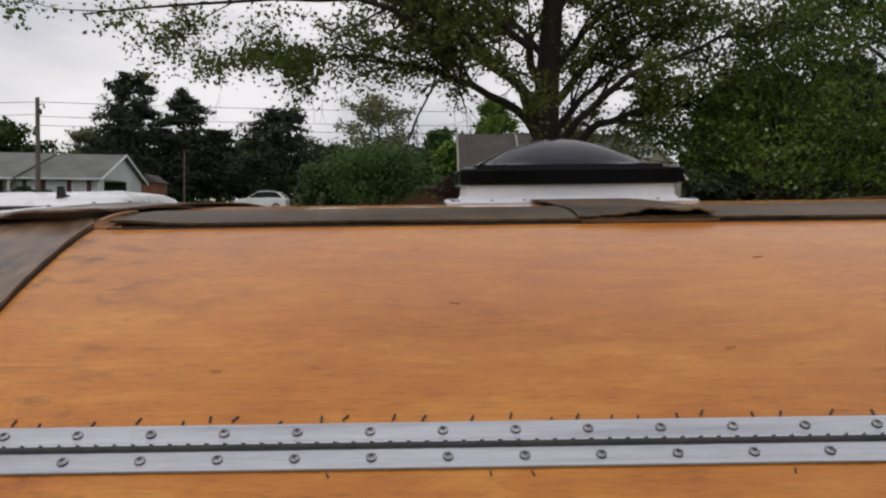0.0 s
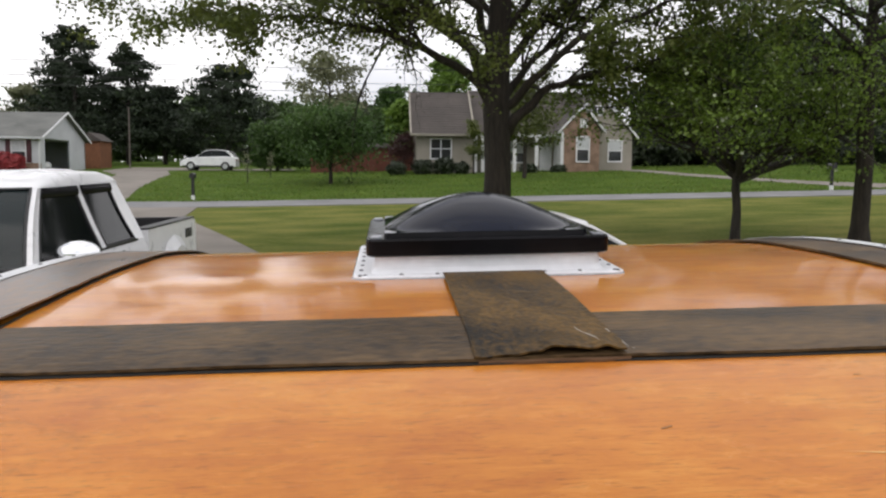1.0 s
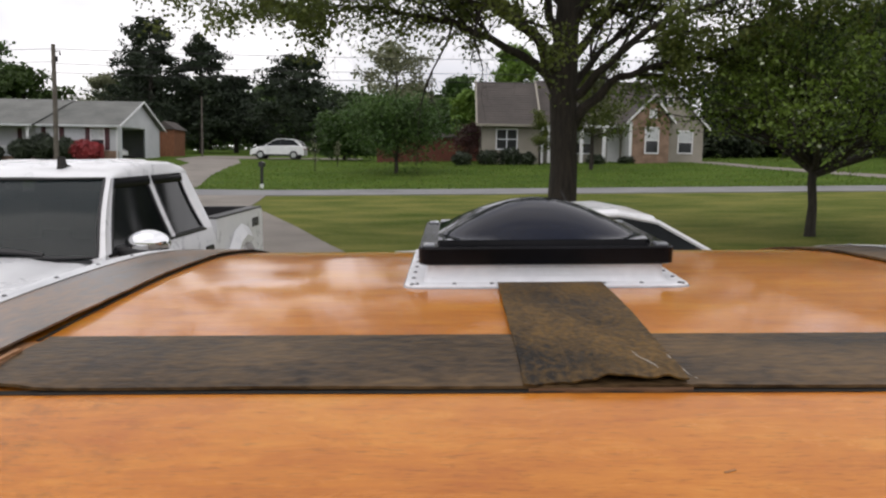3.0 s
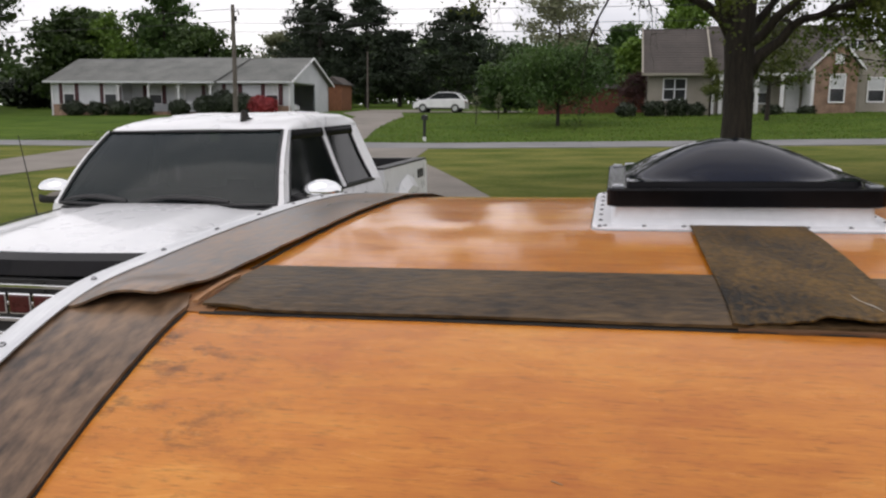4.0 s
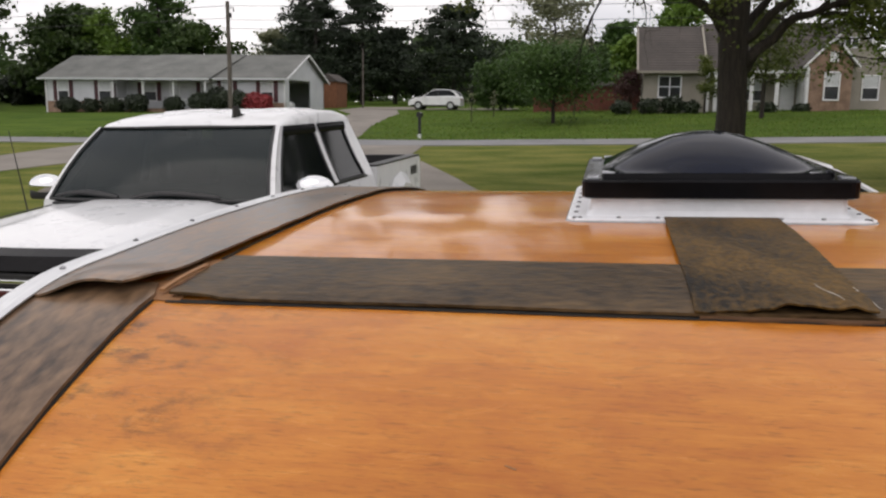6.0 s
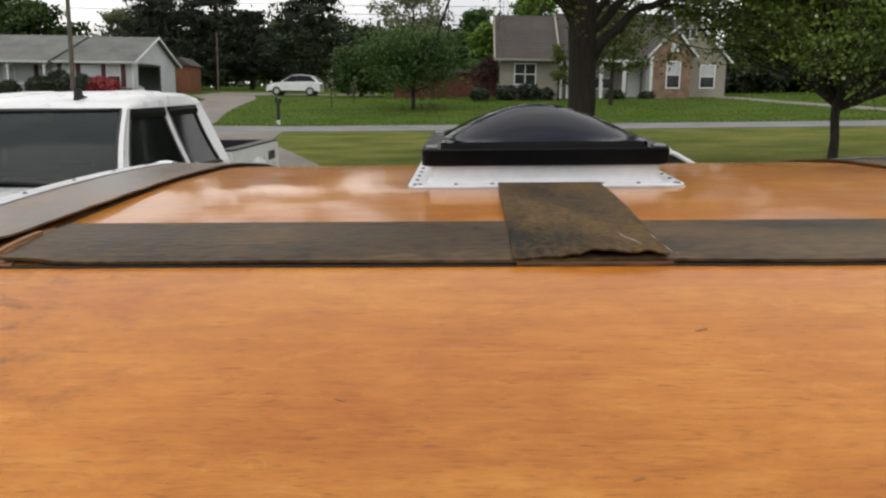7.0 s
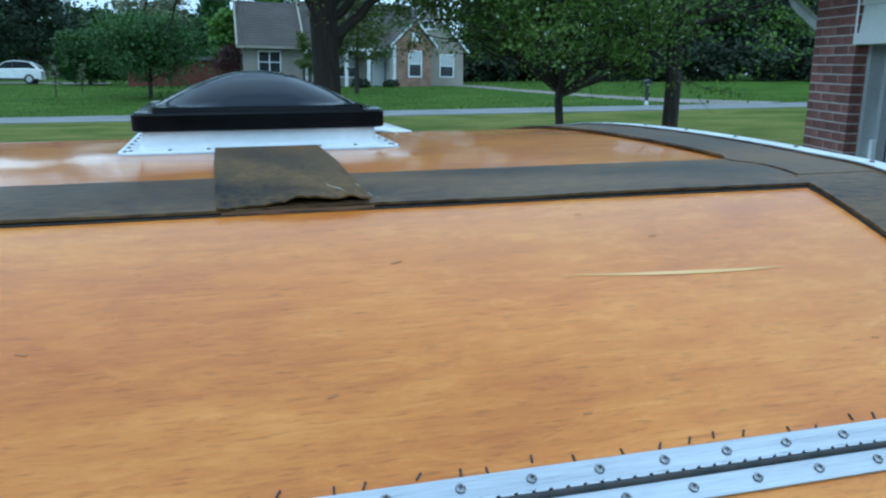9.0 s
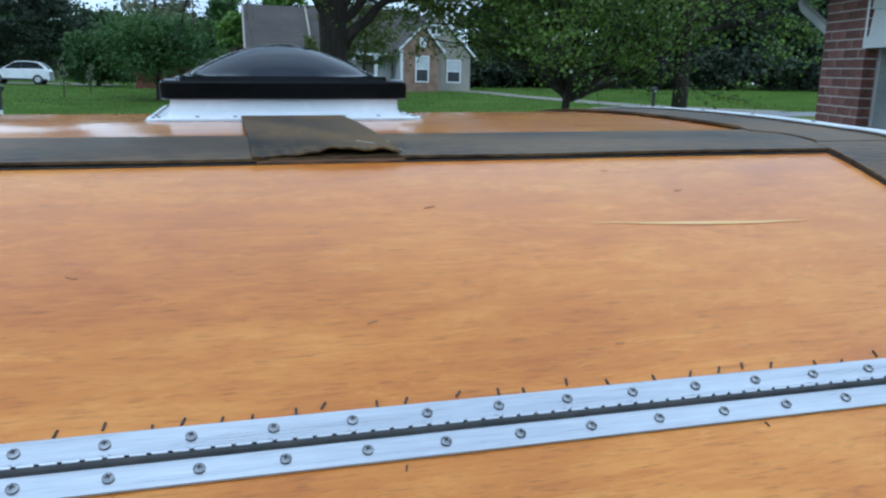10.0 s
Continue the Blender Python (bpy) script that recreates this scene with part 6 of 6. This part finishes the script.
# local y runs back along the wall from the corner at 0; the wall faces -x
part("pier_core", one_box(0.004, 0.20, -0.625, -0.004, -0.2, 2.60), MORTAR, G, "mortar core of the pier")
part("end_core", one_box(0.2, 8.0, -0.20, -0.004, -0.2, 2.60), MORTAR, G)
part("far_wall_core", one_box(0.012, 0.20, -7.0, -3.40, -0.2, 2.60), MORTAR, G)
part("lapped_siding", lapped(0.0, 2.82, 2.22, 2.60, 0.0, 0.155, 0.10), SIDING_GREY, G, "grey lapped siding over the opening").matrix_local = Matrix.Translation((0.03, -0.605, 0)) @ Matrix.Rotation(radians(-90), 4, "Z")
part("head_trim", one_box(-0.01, 0.2, -3.40, -0.605, 2.15, 2.225), SIDING_GREY, G, "grey door head trim")
part("corner_trim", one_box(-0.005, 0.03, -0.625, -0.600, 2.20, 2.60), TRIM_WHITE, G)
part("jamb", one_box(0.10, 0.22, -0.66, -0.626, -0.15, 2.15), GALV, G, "grey garage door jamb")
part("jamb", one_box(0.20, 0.26, -0.70, -0.63, -0.15, 2.15), GALV, G)
part("door_track", one_box(0.27, 0.30, -0.735, -0.705, -0.15, 2.2), GALV, G, "steel door track")
part("keypad", one_box(0.165, 0.20, -0.70, -0.64, 1.30, 1.50, 0.008), TRIM_WHITE, G, "white keypad box")
# inner walls and ceiling carry the garage's shade as near-black colour
part("interior_wall", one_box(6.0, 6.1, -7.0, -0.2, -0.2, 2.7), ROOM_SHADE, G, "garage wall with its shade painted dark")
part("interior_back", one_box(0.2, 6.0, -7.0, -6.9, -0.2, 2.7), ROOM_SHADE, G)
part("interior_side", one_box(0.3, 6.0, -0.24, -0.21, -0.2, 2.7), ROOM_SHADE, G)
part("garage_ceiling", one_box(0.2, 6.0, -7.0, -0.2, 2.52, 2.58), ROOM_SHADE, G)
part("garage_floor", one_box(0.0, 6.0, -7.0, -0.2, -0.25, -0.1), CONCRETE, G)
part("eave", one_box(-0.40, 8.4, -7.4, 0.62, 2.60, 2.70), TRIM_WHITE, G, "white soffit and eave")
part("roof", loft(bmesh.new(), [[(-0.45, -7.4, 2.70), (-0.45, 0.66, 2.70), (8.5, 0.66, 2.70), (8.5, -7.4, 2.70)], [(3.9, -7.4, 4.9), (3.9, 0.66, 4.9), (4.1, 0.66, 4.9), (4.1, -7.4, 4.9)]]), SHINGLE_GREY, G)
part("gutter", one_box(-0.45, 8.4, 0.62, 0.74, 2.60, 2.73, 0.02), TRIM_WHITE, G, "white gutter")
part("downspout", tube(bmesh.new(), [(0.10, 0.68, 2.62), (0.10, 0.68, 2.56), (0.10, 0.62, 2.50), (0.12, 0.14, 2.28), (0.14, 0.06, 2.20), (0.14, 0.055, 2.1), (0.14, 0.055, 0.1)], 0.042, 8), GALV, G, "grey downspout elbow")
BL, BH, BW = 0.203, 0.0577, 0.092
brick_meshes = []
for length in (BL, 0.0965):
    for k in range(2):
        bm = one_box(0, length, 0, BW, 0, BH, 0.003)
        brick_meshes.append(mesh_of(bm, "brick", BRICK))
rng = random.Random(8)
pier = G.children[0]


def lay(x_wall, along, c, half, face):
    ob = part("brick", brick_meshes[(2 if half else 0) + rng.randint(0, 1)], None, pier)
    z = -0.15 + c * 0.0677
    if face == "front":
        ob.matrix_local = Matrix.Translation((x_wall + rng.uniform(-0.002, 0.002), along, z)) @ Matrix.Rotation(radians(-90), 4, "Z")
    else:
        ob.matrix_local = Matrix.Translation((along, x_wall, z)) @ Matrix.Rotation(0, 4, "Z")


for c in range(40):
    if c % 2:
        lay(0.0, -0.0, c, True, "front")
        for k in range(2):
            lay(0.0, -0.1065 - 0.213 * k, c, False, "front")
        lay(0.0, -0.1065 - 0.426, c, True, "front")
    else:
        for k in range(3):
            lay(0.0, -0.213 * k, c, False, "front")
flag = thing("hanging_flag", "red and white cloth hanging inside the garage", "flag", G.matrix_world @ Matrix.Translation((0.62, -0.70, 0.25)) @ Matrix.Rotation(radians(-58), 4, "Z"))


def drape(x0, x1, z0, z1, fold, phase, slant=0.0):
    bm = bmesh.new()
    n = 24
    rows = []
    for j in range(9):
        v = j / 8
        row = []
        for i in range(n + 1):
            u = i / n
            y = fold * math.sin(u * 9 + phase + v * 2) * (0.4 + v)
            x = x0 + (x1 - x0) * u * (0.75 + 0.25 * v)
            z = z1 + (z0 - z1 - slant * abs(u - 0.4)) * v
            row.append((bm.verts.new((x, y, z)), bm.verts.new((x, y + 0.004, z))))
        rows.append(row)
    for a, b in zip(rows, rows[1:]):
        for i in range(n):
            bm.faces.new((a[i][0], a[i + 1][0], b[i + 1][0], b[i][0]))
            bm.faces.new((a[i][1], b[i][1], b[i + 1][1], a[i + 1][1]))
    return bm


part("white_fold", drape(0.10, 0.30, 1.75, 2.05, 0.03, 0.5), CLOTH_WHITE, flag, "white upper fold")
part("red_fold", drape(0.02, 0.26, 1.28, 1.80, 0.03, 1.5), CLOTH_RED, flag, "red hanging fold")
part("white_edge", drape(-0.30, 0.50, 1.20, 1.46, 0.04, 0.0, -0.2), CLOTH_WHITE, flag, "white lower edge")
part("cord", tube(bmesh.new(), [(0.2, 0, 2.0), (0.2, 0, 2.27)], 0.006, 5), CLOTH_WHITE, flag)

# ---------------------------------------------------------------- street furniture


def mailbox(x, y, label):
    m = thing("mailbox", label, "mailbox", upright(x, y))
    part("post", one_box(-0.06, 0.06, -0.06, 0.06, -0.3, 1.0, 0.01), CAR_BLACK, m)
    bm = bmesh.new()
    prism(bm, [(-0.10, 1.0), (0.10, 1.0), (0.10, 1.14)] + [(0.10 * math.cos(radians(a)), 1.14 + 0.10 * math.sin(radians(a))) for a in range(0, 181, 30)] + [(-0.10, 1.14)], "y", -0.26, 0.26)
    bmesh.ops.remove_doubles(bm, verts=bm.verts, dist=0.001)
    part("box", bm, CAR_BLACK, m)
    part("base_wrap", one_box(-0.07, 0.07, -0.07, 0.07, 0.0, 0.22), TRIM_WHITE, m)


mailbox(-8.9, 36.6, "black mailbox on a dark post beside the road")
mailbox(20.3, 35.9, "dark mailbox on a post by the pale drive")

P = thing("utility_pole", "weathered wooden utility pole with bracket", "pole", upright(-22.5, 45.3))
part("pole", tube(bmesh.new(), [(0, 0, -0.5), (0.02, 0, 3.5), (0.0, 0, 7.15)], [0.15, 0.13, 0.11], 10), POLE_WOOD, P)
part("bracket", tube(bmesh.new(), [(0.1, 0, 6.75), (0.35, 0, 6.8), (0.38, 0, 6.55)], [0.03, 0.03, 0.06], 6), CAR_BLACK, P)
part("insulator", one_box(0.10, 0.24, -0.06, 0.06, 6.2, 6.5, 0.02), CAR_BLACK, P)
P2 = thing("utility_pole", "thin wooden pole before the pines", "pole", upright(-23.0, 74))
part("pole", tube(bmesh.new(), [(0, 0, -0.5), (0, 0, 5.4)], [0.08, 0.06], 8), POLE_WOOD, P2)
for k, (dz, sag, end, ez) in enumerate(((6.9, 1.0, (60, 47), 7.2), (6.1, 1.0, (60, 47), 6.4), (5.6, 0.9, (60, 47), 5.8), (6.9, 0.7, (-90, 48), 7.6), (6.2, 0.7, (-90, 48), 6.9))):
    a = P.matrix_world.translation + Vector((0, 0, dz))
    e = Vector(far_level(*end)) + Vector((0, 0, ez))
    pts = [a.lerp(e, t / 16) - Vector((0, 0, sag * 4 * (t / 16) * (1 - t / 16))) for t in range(17)]
    solid("power_line", tube(bmesh.new(), [tuple(p) for p in pts], 0.016, 5), CAR_BLACK, "thin black overhead power line", "cable", group="power lines")
for x, y, h in ((-8.3, 47.5, 1.5), (-7.6, 52.0, 1.3)):
    rr = random.Random(int(x * 10))
    bm, tips = bmesh.new(), []
    tube(bm, [(0, 0, -0.1), (0.02, 0, h * 0.5), (0, 0, h)], [0.035, 0.025, 0.008], 6)
    for k in range(7):
        grow(bm, rr, (0, 0, h * (0.3 + 0.1 * k)), (math.cos(k * 2.4), math.sin(k * 2.4), 0.8), 0.4, 0.012, 1, tips, 0.5, 0.1, 4, (2, 3))
    sap = thing("sapling", "thin bare brown sapling on the lawn", "sapling", upright(x, y), "saplings")
    part("stem", bm, BARK, sap)
    tagged(part("buds", leaves_mesh("buds", spray(tips, 2, 0.04, 3), 0.07, LEAF_PALE, 4), None, sap), kind="stuff")
